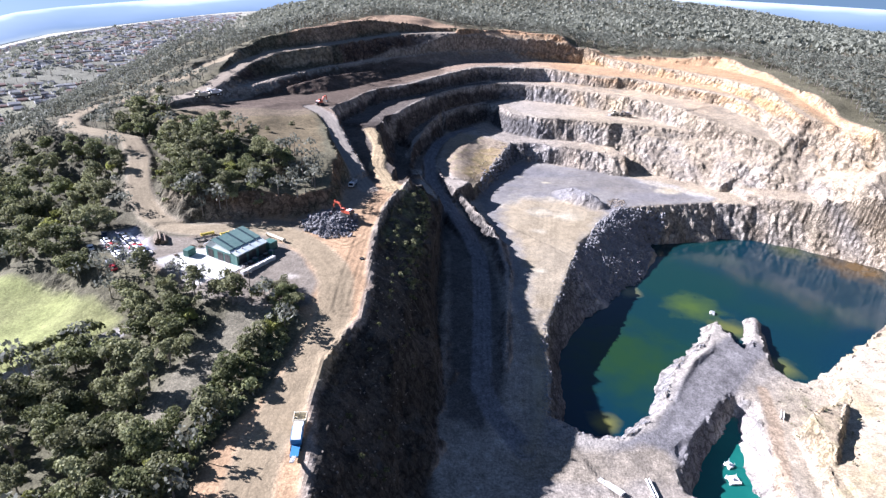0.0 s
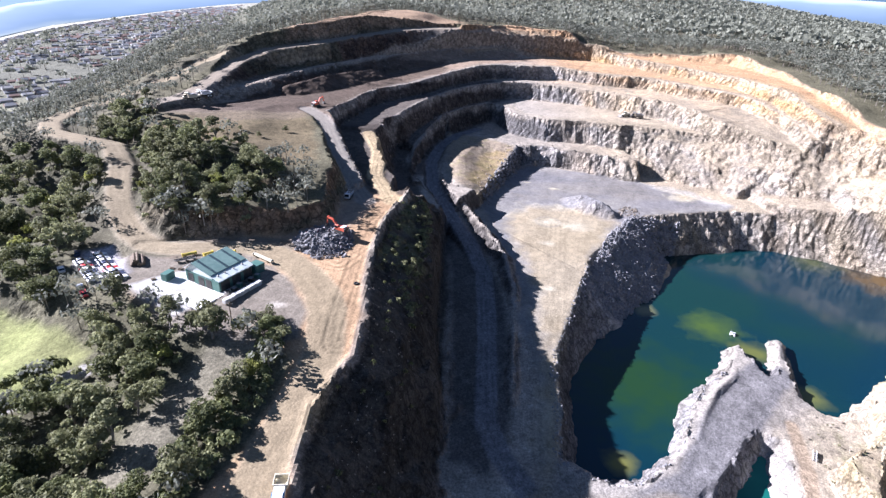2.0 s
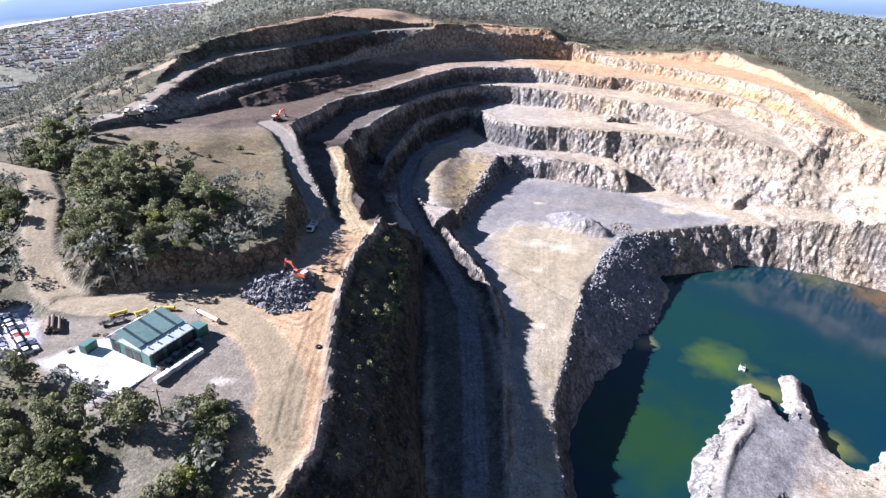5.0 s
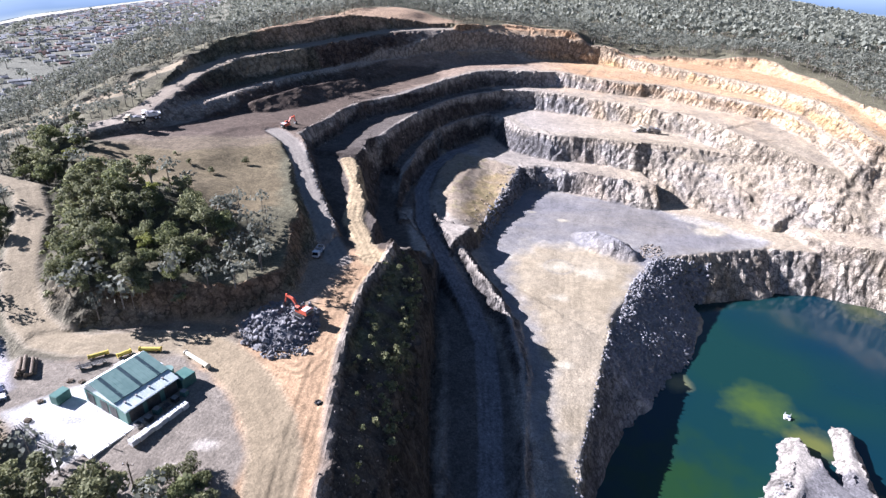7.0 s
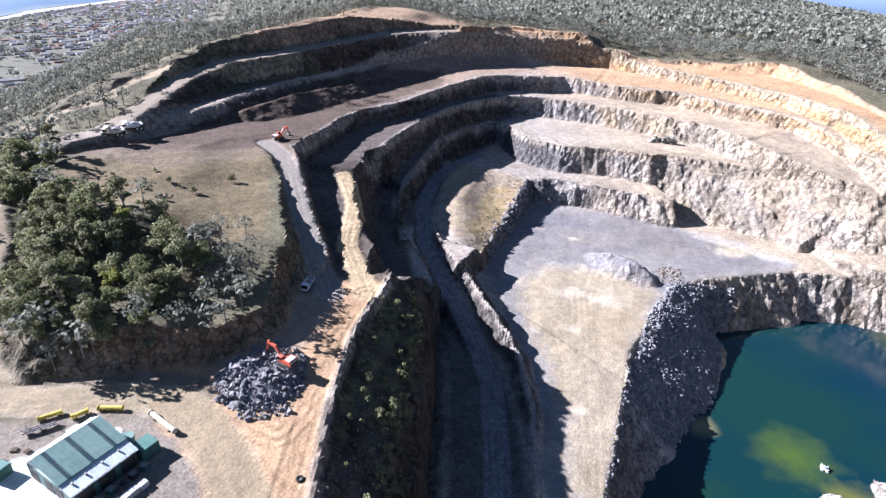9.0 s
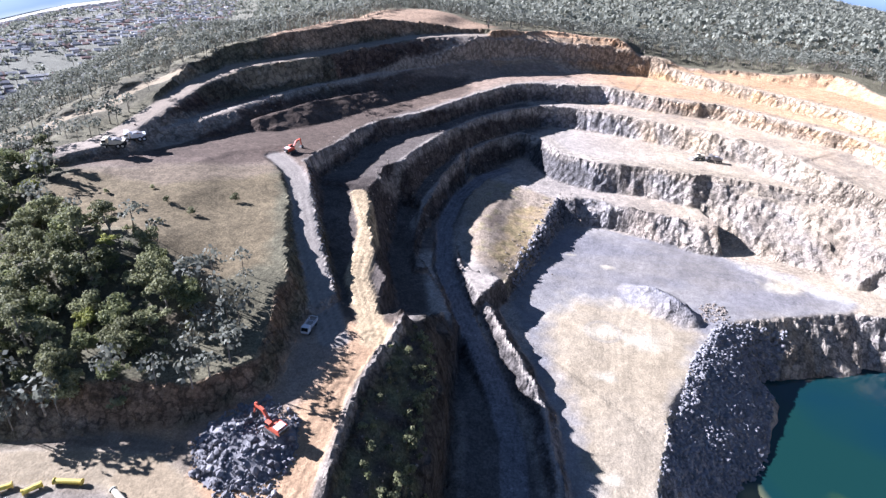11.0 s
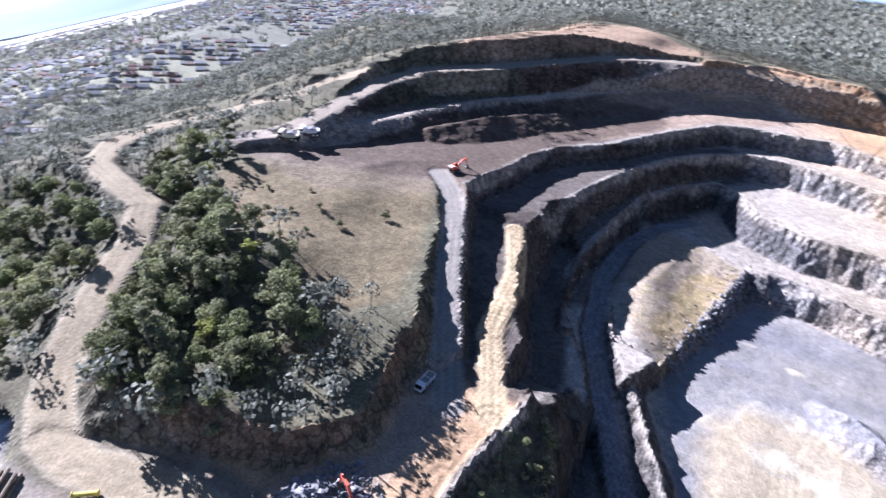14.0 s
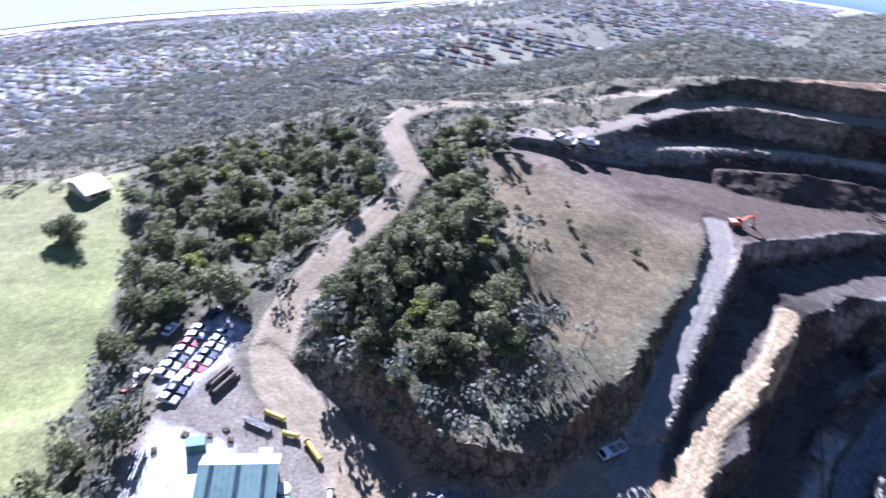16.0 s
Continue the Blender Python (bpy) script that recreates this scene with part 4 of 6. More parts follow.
def part(name, bm, mat, parent, label=""):
    """Link a bmesh as one mesh object under a thing or a part."""
    me = bpy.data.meshes.new(name)
    bmesh.ops.recalc_face_normals(bm, faces=bm.faces)
    bm.to_mesh(me)
    bm.free()
    me.materials.append(mat)
    ob = new(name, me)
    ob.parent = parent
    return tagged(ob, label)


def thing(name, label, category, m=None, group=""):
    ob = tagged(new(name), label, category, group)
    ob.empty_display_size = 0.5
    if m is not None:
        ob.matrix_world = m
    return ob


def make_tree(name, label, tall, wide, leaf, lumps, count, size, group):
    root = thing(name, label, "tree", group=group)
    bm = bmesh.new()
    fork = Vector((rng.normal() * 0.3, rng.normal() * 0.3, tall * 0.3))
    limb(bm, (0, 0, -0.6), fork, 0.028 * tall, 0.018 * tall, 7)
    clouds = []
    for k in range(lumps):
        a = 6.2832 * (k + rng.random() * 0.7) / lumps
        r = wide * (0.25 + 0.45 * rng.random()) * (0.35 if k == 0 else 1)
        tip = Vector((r * math.cos(a), r * math.sin(a), tall * (0.34 + 0.5 * rng.random())))
        limb(bm, fork * (0.8 + 0.2 * rng.random()), tip, 0.012 * tall, 0.003 * tall, 5)
        clouds.append((*tip, wide * (0.3 + 0.24 * rng.random())))
    part("trunk", bm, BARK, root)
    crown = new("crown", quad_mesh("crown", leaf_cloud(clouds, count, size), leaf))
    crown.parent = root
    return root


MODELS = [make_tree("gum_tree", "grey-green eucalyptus tree with an open uneven crown", 10.5, 4.2, GUM_LEAF, 11, 1500, 0.5, "bush trees"),
          make_tree("gum_tree", "grey-green eucalyptus tree with an open uneven crown", 9.0, 4.6, GUM_LEAF, 12, 1600, 0.48, "bush trees"),
          make_tree("gum_tree", "dark green dense tree in the bush", 8.5, 4.4, DARK_LEAF, 12, 1600, 0.48, "bush trees"),
          make_tree("gum_tree", "tall thin eucalyptus tree with pale limbs", 12.0, 3.4, GUM_LEAF, 10, 1200, 0.46, "bush trees"),
          make_tree("wattle_tree", "yellow-green wattle tree among the gums", 6.5, 3.2, WATTLE_LEAF, 9, 1000, 0.42, "bush trees"),
          make_tree("gum_tree", "dark green dense tree in the bush", 7.0, 3.6, DARK_LEAF, 11, 1300, 0.46, "bush trees")]
SHRUB = make_tree("shrub", "low dry-green shrub on open ground", 2.4, 1.5, GUM_LEAF, 6, 320, 0.28, "shrubs")
used = set()


def plant(model, x, y, scale, turn):
    m = pose(x, y, height(x, y) - 0.2, 0, 0, turn) @ Matrix.Scale(scale, 4)
    if model.name not in used:
        used.add(model.name)
        model.matrix_world = m
        return model
    made = copy_thing(model, pose(x, y, height(x, y) - 0.2, 0, 0, turn))
    made.scale = (scale, scale, scale)
    return made


def scatter(ring, gap, chance=1.0):
    """Uneven places inside a ring, about gap apart."""
    ring = np.asarray(ring, float)
    out = []
    for x in np.arange(ring[:, 0].min(), ring[:, 0].max(), gap):
        for y in np.arange(ring[:, 1].min(), ring[:, 1].max(), gap):
            px, py = x + rng.uniform(-0.5, 0.5) * gap, y + rng.uniform(-0.5, 0.5) * gap
            if rng.random() < chance and within(np.array([px]), np.array([py]), ring)[0]:
                out.append((px, py))
    return out


def near_line(x, y, line, d):
    return along(np.array([x]), np.array([y]), [p[:2] for p in line])[0][0] < d


for ring, gap, chance in ((SOUTH_WOOD, 6.5, 0.86), (WEST_WOOD, 8.4, 0.95), (NOSE_WOOD, 7.0, 0.97), (FACE_WOOD, 4.6, 0.85)):
    for x, y in scatter(ring, gap, chance):
        if near_line(x, y, OUTER_TRACK, 6.2) or near_line(x, y, LANE, 4) or within(np.array([x]), np.array([y]), CLEARING)[0]:
            continue
        plant(MODELS[rng.choice(6, p=(0.26, 0.22, 0.18, 0.12, 0.06, 0.16))], x, y, rng.uniform(0.7, 1.15) * (0.62 if ring is FACE_WOOD else 1.0), rng.uniform(0, 360))
for x, y, size in ((-51, 155, 0.6), (-47.5, 157, 0.5), (-44, 154.5, 0.55), (-54, 152, 0.6), (-47, 151.5, 0.65), (-41.5, 151, 0.5), (-43, 147, 0.6), (-184, 165, 1.0), (-187, 168, 0.9), (-181, 168, 0.9)):
    plant(MODELS[int(rng.choice((1, 2, 5)))], x, y, size, rng.uniform(0, 360))
for x, y in [(-106, 296), (-98, 289), (-93, 275), (-104, 283), (-88, 285), (-110, 279), (-80, 300), (-96, 266), (-118, 290)]:
    plant(SHRUB, x, y, rng.uniform(0.7, 1.4), rng.uniform(0, 360))
for x, y in scatter([(-22, 186), (-20, 232), (-12, 258), (-6, 250), (-7, 205), (-9, 186)], 5.0, 0.55) + scatter([(-44, 140), (-58, 150), (-46, 158), (-38, 150)], 4.0, 0.7):
    plant(SHRUB, x, y, rng.uniform(0.5, 1.1), rng.uniform(0, 360))
for model in MODELS + [SHRUB]:
    if model.name not in used:
        plant(model, -130 - 5 * MODELS.index(model) if model in MODELS else -90, 240, 0.8, 0)


def heights(x, y):
    i, j = np.clip(np.searchsorted(GX, x) - 1, 0, nx - 2), np.clip(np.searchsorted(GY, y) - 1, 0, ny - 2)
    u, v = (x - GX[i]) / (GX[i + 1] - GX[i]), (y - GY[j]) / (GY[j + 1] - GY[j])
    return (Z[j, i] * (1 - u) + Z[j, i + 1] * u) * (1 - v) + (Z[j + 1, i] * (1 - u) + Z[j + 1, i + 1] * u) * v


def forest(name, label, x, y, tall, sprays, size, mat):
    """Woods that nobody could count: many crowns of leaf sprays and thin stems in one mesh."""
    n = len(x)
    kinds = [leaf_cloud([(0, 0, 0.72, 0.3), (0.2, 0.1, 0.6, 0.25), (-0.18, 0.12, 0.55, 0.24), (0.05, -0.2, 0.62, 0.26)], sprays, size) for _ in range(9)]
    kinds = np.stack(kinds)
    stem = np.array([[[-0.022, 0, -0.05], [0.022, 0, -0.05], [0.011, 0, 0.75], [-0.011, 0, 0.75]], [[0, -0.022, -0.05], [0, 0.022, -0.05], [0, 0.011, 0.75], [0, -0.011, 0.75]]])
    which = rng.integers(0, 9, n)
    q = np.concatenate([kinds[which], np.broadcast_to(stem, (n, 2, 4, 3))], 1)
    a, s = rng.uniform(0, 6.2832, n), tall * rng.uniform(0.65, 1.2, n)
    w = s * rng.uniform(0.75, 1.15, n)
    c, d = np.cos(a)[:, None, None] * w[:, None, None], np.sin(a)[:, None, None] * w[:, None, None]
    base = heights(x, y)
    out = np.stack([q[..., 0] * c - q[..., 1] * d + x[:, None, None], q[..., 0] * d + q[..., 1] * c + y[:, None, None], q[..., 2] * s[:, None, None] + base[:, None, None]], -1)
    me = quad_mesh(name, out.reshape(-1, 4, 3), mat)
    me.materials.append(BARK)
    stems = np.tile(np.arange(q.shape[1]) >= sprays, n).astype(np.int32)
    if len(me.polygons) == len(stems):
        me.polygons.foreach_set("material_index", stems)
    return tagged(new(name, me), label, "forest", kind="stuff")


def open_ground(x, y):
    clear = within(x, y, PIT) | within(x, y, YARD) | within(x, y, LAWN)
    for ring in (SOUTH_WOOD, WEST_WOOD, NOSE_WOOD, [(-140, 304), (-118, 320), (-78, 345), (-66, 300), (-56, 262), (-70, 245), (-86, 262), (-112, 270), (-138, 285)], [(-124, 205), (-96, 200), (-60, 205), (-84, 160), (-100, 168), (-124, 186)]):
        clear |= within(x, y, ring)
    clear |= within(x, y, [(-80, 350), (-66, 300), (-58, 262), (-48, 212), (-5, 225), (5, 300), (-40, 345)])
    clear |= within(x, y, [(-52, 40), (-10, 40), (-10, 160), (-40, 160)])
    clear |= along(x, y, [p[:2] for p in OUTER_TRACK])[0] < 6
    clear |= along(x, y, [p[:2] for p in OUTER_TRACK[14:]])[0] < 10
    clear |= along(x, y, [p[:2] for p in CREST_A])[0] < 9
    clear |= along(x, y, [p[:2] for p in ROAD_A])[0] < 8
    clear |= within(x, y, [(-112, 410), (-90, 432), (-60, 476), (-40, 512), (0, 545), (-20, 590), (-60, 590), (-75, 520), (-100, 455), (-118, 425)])
    return clear


def woods(gap, low, high, chance_valley):
    """Uneven planting between two distances, within the arc that the walk looks over."""
    span = np.arange(-high, high, gap)
    x, y = [v.ravel() for v in np.meshgrid(span, span + 300)]
    x, y = x + rng.uniform(-0.5, 0.5, len(x)) * gap, y + rng.uniform(-0.5, 0.5, len(y)) * gap
    r, arc = np.hypot(x, y - 150), np.degrees(np.arctan2(x, y - 60))
    valley_side = 1 / (1 + np.exp((x + 0.3 * y + 10) / 60))
    keep = (r > low) & (r <= high) & (arc > -112) & (arc < 44) & (y > 60)
    x, y, valley_side = x[keep], y[keep], valley_side[keep]
    far_out = np.hypot(x, y - 250) > 420
    keep = ~open_ground(x, y) & ~(far_out & (valley_side > 0.6) & (rng.random(len(x)) > chance_valley * (1 + 1.6 * rough_noise(x, y, 160, 44))))
    return x[keep], y[keep]


x, y = woods(6.6, 0, 560, 0.6)
forest("bushland", "grey-green eucalyptus bushland covering the hillside", x, y, 9.5, 68, 0.094, FAR_LEAF)
x, y = woods(12.5, 560, 1600, 0.16)
forest("far_forest", "distant grey-green eucalyptus forest", x, y, 14.0, 15, 0.23, FAR_LEAF)


def undergrowth():
    """Low scrub between the near trees."""
    spots = []
    for ring, gap, chance in ((SOUTH_WOOD, 3.4, 0.6), (WEST_WOOD, 4.0, 0.6), (NOSE_WOOD, 3.4, 0.75), (FACE_WOOD, 2.8, 0.7), ([(-51, 90), (-44, 116), (-40, 133), (-40, 141), (-48, 148), (-56, 146), (-52, 112)], 2.4, 0.9)):
        spots += scatter(ring, gap, chance)
    p = np.array([q for q in spots if not near_line(*q, OUTER_TRACK, 5.5) and not within(np.array([q[0]]), np.array([q[1]]), CLEARING)[0]])
    forest("undergrowth", "dry olive scrub under the trees", p[:, 0], p[:, 1], 3.0, 44, 0.22, GUM_LEAF)


undergrowth()

def line_of(line, per_metre, wide):
    """Uneven places along a line."""
    out = []
    for a, b in zip(line[:-1], line[1:]):
        for _ in range(int(per_metre * math.dist(a, b))):
            q = rng.random()
            out.append((a[0] + q * (b[0] - a[0]) + rng.normal() * wide, a[1] + q * (b[1] - a[1]) + rng.normal() * wide))
    return out


bank_scrub = np.array(scatter([(-52, 84), (-47, 100), (-43.5, 116), (-40.5, 131), (-39, 142), (-40, 152), (-47, 156), (-46, 145), (-51, 130), (-56, 112), (-60, 84)], 3.0, 0.9))
forest("bank_scrub", "tall dark scrub on the bank beside the haul road", bank_scrub[:, 0], bank_scrub[:, 1], 4.3, 90, 0.17, DARK_LEAF)
cliff_scrub = np.array(scatter([(-22, 90), (-27, 100), (-29, 115), (-28, 130), (-21, 146), (-20, 165), (-22, 200), (-21, 228), (-13, 260), (-4, 256), (-4, 215), (-6, 170), (-6, 130), (-8, 90)], 3.8, 0.4))
forest("cliff_scrub", "low dark scrub clinging to the shaded cliff", cliff_scrub[:, 0], cliff_scrub[:, 1], 2.0, 40, 0.2, DARK_LEAF)
ledge = np.array(line_of([(-9, 256), (-7.5, 239), (-9.5, 213), (-11.5, 194), (-10.5, 176)], 1.1, 1.3))
forest("ledge_scrub", "sunlit dry scrub along the ledge of the cliff", ledge[:, 0], ledge[:, 1], 2.6, 40, 0.2, GUM_LEAF)
tuft = np.array(scatter([(112, 120), (122, 170), (150, 182), (200, 215), (230, 200), (180, 120), (130, 95)], 5.5, 0.35))
forest("dry_tufts", "dry grass tufts and low scrub on the pale bank", tuft[:, 0], tuft[:, 1], 1.3, 26, 0.2, GUM_LEAF)

# ---- plain shapes for built things ----
def block(bm, x0, x1, y0, y1, z0, z1, bevel=0.0):
    made = bmesh.ops.create_cube(bm, size=1.0, matrix=Matrix.Translation(((x0 + x1) / 2, (y0 + y1) / 2, (z0 + z1) / 2)) @ Matrix.Diagonal((x1 - x0, y1 - y0, z1 - z0, 1)))
    if bevel:
        edges = list({e for v in made["verts"] for e in v.link_edges})
        bmesh.ops.bevel(bm, geom=edges, offset=bevel, segments=1, affect="EDGES")
    return bm


def profile(bm, outline, y0, y1):
    """A side outline (x, z) drawn out from y0 to y1."""
    a, b = [bm.verts.new((x, y0, z)) for x, z in outline], [bm.verts.new((x, y1, z)) for x, z in outline]
    bm.faces.new(a)
    bm.faces.new(b[::-1])
    for k in range(len(a)):
        bm.faces.new((a[k - 1], a[k], b[k], b[k - 1]))
    return bm


def drum(bm, x, y, z, radius, half, axis="Y", sides=14):
    turn = {"X": Matrix.Rotation(radians(90), 4, "Y"), "Y": Matrix.Rotation(radians(90), 4, "X"), "Z": Matrix.Identity(4)}[axis]
    bmesh.ops.create_cone(bm, cap_ends=True, segments=sides, radius1=radius, radius2=radius, depth=2 * half, matrix=Matrix.Translation((x, y, z)) @ turn)
    return bm


def fresh():
    return bmesh.new()


def paint(name, colour, rough=0.45, metal=0.0):
    dark = tuple(0.8 * c for c in colour)
    return textured(name, dark, colour, 3.0, rough, metal, bump=0.05, spec=0.4)


WHITE, SILVER, RED = paint("white_paint", (0.78, 0.78, 0.77)), paint("silver_paint", (0.45, 0.47, 0.5), 0.35, 0.4), paint("red_paint", (0.42, 0.03, 0.035))
NAVY, BLACK, ORANGE_RED = paint("dark_blue_paint", (0.04, 0.05, 0.1)), paint("black_rubber", (0.02, 0.02, 0.02), 0.85), paint("orange_red_paint", (0.62, 0.13, 0.07), 0.55)
YELLOW, CREAM, BLUE = paint("yellow_paint", (0.6, 0.46, 0.08), 0.55), paint("cream_paint", (0.66, 0.6, 0.45), 0.6), paint("blue_paint", (0.05, 0.2, 0.4), 0.5)
STEEL, DARK_STEEL = textured("dusty_steel", (0.2, 0.19, 0.18), (0.36, 0.34, 0.31), 2.0, 0.6, 0.5), textured("dark_steel", (0.04, 0.04, 0.04), (0.1, 0.095, 0.09), 2.0, 0.6, 0.4)
GLASS = paint("dark_glass", (0.015, 0.02, 0.025), 0.08)
GREEN_TIN = textured("green_sheet_metal", (0.13, 0.21, 0.19), (0.19, 0.28, 0.25), 0.8, 0.45, 0.15, bump=0.1)
GREEN_DARK = textured("dark_green_sheet_metal", (0.06, 0.14, 0.12), (0.1, 0.19, 0.16), 0.8, 0.5, 0.1, bump=0.1)
PALE_TIN = textured("pale_sheet_metal", (0.5, 0.56, 0.53), (0.68, 0.72, 0.69), 0.8, 0.4, 0.1, bump=0.1)
WHITE_TIN = textured("white_sheet_metal", (0.7, 0.71, 0.7), (0.82, 0.82, 0.8), 0.8, 0.4, 0.1, bump=0.1)
SKYLIGHT = textured("dim_roof_sheet", (0.03, 0.05, 0.06), (0.06, 0.09, 0.1), 1.0, 0.3, 0.1, bump=0.1)
CONCRETE = textured("concrete", (0.5, 0.49, 0.46), (0.7, 0.69, 0.65), 0.7, 0.85, bump=0.2)
TIMBER = textured("weathered_timber", (0.1, 0.075, 0.05), (0.24, 0.19, 0.14), 2.0, 0.85)
BROWN_ROCK = textured("brown_stone", (0.14, 0.115, 0.09), (0.32, 0.275, 0.22), 1.2, 0.9, bump=0.5, depth=0.12)
ROCK = textured("blue_grey_stone", (0.12, 0.118, 0.122), (0.235, 0.228, 0.226), 1.2, 0.9, bump=0.5, spread=0.25, depth=0.12)


# ---- workshop ----
def workshop(m):
    """Steel shed: x runs across, y along; ridge at x = 0."""
    root = thing("workshop", "green and white steel workshop with ribbed roof on a concrete yard", "building", m)
    long = 13.2
    body = part("wall", block(fresh(), -3.5, 10.8, 0.25, long - 0.25, -0.2, 3.6), GREEN_DARK, root, "dark green ribbed wall")
    part("gable", profile(fresh(), [(-3.5, 3.6), (0, 6.6), (8, 4.9), (8, 3.6)], 0.3, 0.5), PALE_TIN, root)
    part("gable", profile(fresh(), [(-3.5, 3.6), (0, 6.6), (8, 4.9), (8, 3.6)], long - 0.5, long - 0.3), PALE_TIN, root)
    west = part("roof", profile(fresh(), [(-4.0, 3.95), (0.05, 6.75), (0.05, 6.9), (-4.0, 4.1)], -0.2, long + 0.2), WHITE_TIN, root, "white ribbed roof sheet")
    east = part("roof", profile(fresh(), [(0.05, 6.75), (8.1, 4.95), (8.1, 5.1), (0.05, 6.9)], -0.2, long + 0.2), GREEN_TIN, root, "grey-green ribbed roof sheet")
    porch = part("roof", profile(fresh(), [(7.9, 4.7), (11.3, 3.9), (11.3, 4.02), (7.9, 4.85)], -0.1, long + 0.1), PALE_TIN, root, "pale lean-to roof sheet")
    for y in (1.6, 6.1, 10.6):
        part("skylight", profile(fresh(), [(0.3, 6.86), (8.0, 5.135), (8.0, 5.165), (0.3, 6.9)], y, y + 0.8), SKYLIGHT, east, "dark translucent roof strip")
    for k in range(14):
        y = 0.3 + k * 0.95
        part("rib", profile(fresh(), [(0.05, 6.89), (8.1, 5.09), (8.1, 5.15), (0.05, 6.95)], y, y + 0.06), GREEN_TIN, east)
        part("rib", profile(fresh(), [(-4.0, 4.09), (0.05, 6.89), (0.05, 6.95), (-4.0, 4.15)], y, y + 0.06), WHITE_TIN, west)
        part("rib", profile(fresh(), [(7.9, 4.84), (11.3, 4.01), (11.3, 4.07), (7.9, 4.9)], y, y + 0.06), PALE_TIN, porch)
    for y in (1.4, 4.0, 7.2, 10.6):
        part("roof_vent", block(fresh(), 9.0, 9.5, y, y + 0.35, 4.4, 4.9, 0.04), STEEL, porch)
    for y in (1.0, 5.2, 9.6):
        part("door", block(fresh(), 10.75, 10.86, y, y + 3.2, 0, 3.1), DARK_STEEL, body, "dark roller door")
    for x in (-2.6, 2.0, 5.2):
        part("door", block(fresh(), x, x + 2.4, 0.16, 0.28, 0, 3.0), DARK_STEEL, body, "dark roller door")
    part("gutter", block(fresh(), 11.25, 11.42, -0.1, long + 0.1, 3.82, 3.97), WHITE_TIN, root)
    part("annex", block(fresh(), -6.4, -4.0, 9.2, 11.6, -0.2, 2.7, 0.05), WHITE_TIN, root, "white annex box")
    for k, (y, r) in enumerate(((14.4, 1.25), (14.9, 1.35))):
        part("tank", drum(fresh(), 2.2 + 2.9 * k, y, 1.3, r, 1.4, "Z", 20), (WHITE_TIN, GREEN_TIN)[k], root, ("white round water tank", "green round water tank")[k])
    return root


SHED_AT = pose(-74.6, 173.2, 47.0, 0, 0, -28.5)
workshop(SHED_AT)


def container(m, paintwork, label, size=(2.5, 6.0, 2.6)):
    root = thing("shipping_container", label, "container", m)
    w, l, h = size
    body = part("body", block(fresh(), 0, w, 0, l, 0.1, h, 0.05), paintwork, root)
    for k in range(int(l / 0.6)):
        part("rib", block(fresh(), -0.04, w + 0.04, 0.3 + k * 0.6, 0.5 + k * 0.6, 0.2, h - 0.1), paintwork, body)
    part("door", block(fresh(), 0.1, w - 0.1, -0.06, 0, 0.2, h - 0.15), paintwork, root)
    return root


container(SHED_AT @ pose(8.0, 13.7, 0, 0, 0, 0), GREEN_DARK, "dark green shipping container beside the workshop", (3.6, 3.8, 2.9))
container(SHED_AT @ pose(-9.0, -4.5, 0, 0, 0, 8), GREEN_DARK, "small dark green site shed on the concrete yard", (2.2, 3.4, 2.5))
slab = tagged(part("pavement_slab", block(fresh(), -9.5, 12.5, -9.5, 1.0, -0.3, 0.06), CONCRETE, None), "pale concrete yard in front of the workshop", "pavement", kind="structure")
slab.matrix_world = SHED_AT

# stone bins beside the workshop
for k in range(8):
    bin_block = thing("concrete_block", "pale concrete block in a row beside the workshop", "concrete block", SHED_AT @ pose(15.6 + 0.15 * (k % 2), -3.2 + k * 1.75, 0, 0, 0, 1.5 * (k % 3)), "row of blocks")
    part("block", block(fresh(), 0, 1.5, 0, 1.65, 0, 1.3, 0.08), CONCRETE, bin_block)
    part("lifting_eye", drum(fresh(), 0.75, 0.8, 1.34, 0.12, 0.06, "Z", 8), DARK_STEEL, bin_block)
for k in range(6):
    tote = thing("storage_crate", "weathered steel crate of parts beside the workshop", "crate", SHED_AT @ pose(12.3 + 0.3 * (k % 2), 0.4 + k * 2.3, 0, 0, 0, 7 * (k % 3)), "crates")
    part("bin", block(fresh(), 0, 1.5, 0, 1.3, 0.05, 0.9 + 0.25 * (k % 3), 0.04), (STEEL, DARK_STEEL, GREEN_DARK)[k % 3], tote)
    part("lid", block(fresh(), 0.06, 1.44, 0.06, 1.24, 0.9 + 0.25 * (k % 3), 0.98 + 0.25 * (k % 3)), (DARK_STEEL, STEEL, STEEL)[k % 3], tote)


def pallet_stack(m, tiers, label):
    """Timber pallets: bearers and deck boards."""
    root = thing("pallet_stack", label, "pallets", m, "pallets")
    for k in range(tiers):
        z = 0.15 * k
        for y in (0.0, 0.5, 1.0):
            part("bearer", block(fresh(), 0, 1.2, y, y + 0.1, z, z + 0.09), TIMBER, root)
        for x in (0.0, 0.27, 0.54, 0.81, 1.08):
            part("board", block(fresh(), x, x + 0.12, 0, 1.1, z + 0.09, z + 0.12), TIMBER, root)
    return root


for x, y, turn, tiers in ((-11.5, -1.5, 12, 5), (-12.8, 1.2, 40, 3), (-10.6, 2.6, 5, 4), (-11.2, -6.2, 70, 3), (-8.2, -10.8, 20, 4), (4.5, -11.2, 35, 3)):
    pallet_stack(SHED_AT @ pose(x, y, 0.02, 0, 0, turn), tiers, "stack of grey timber pallets at the edge of the concrete yard")


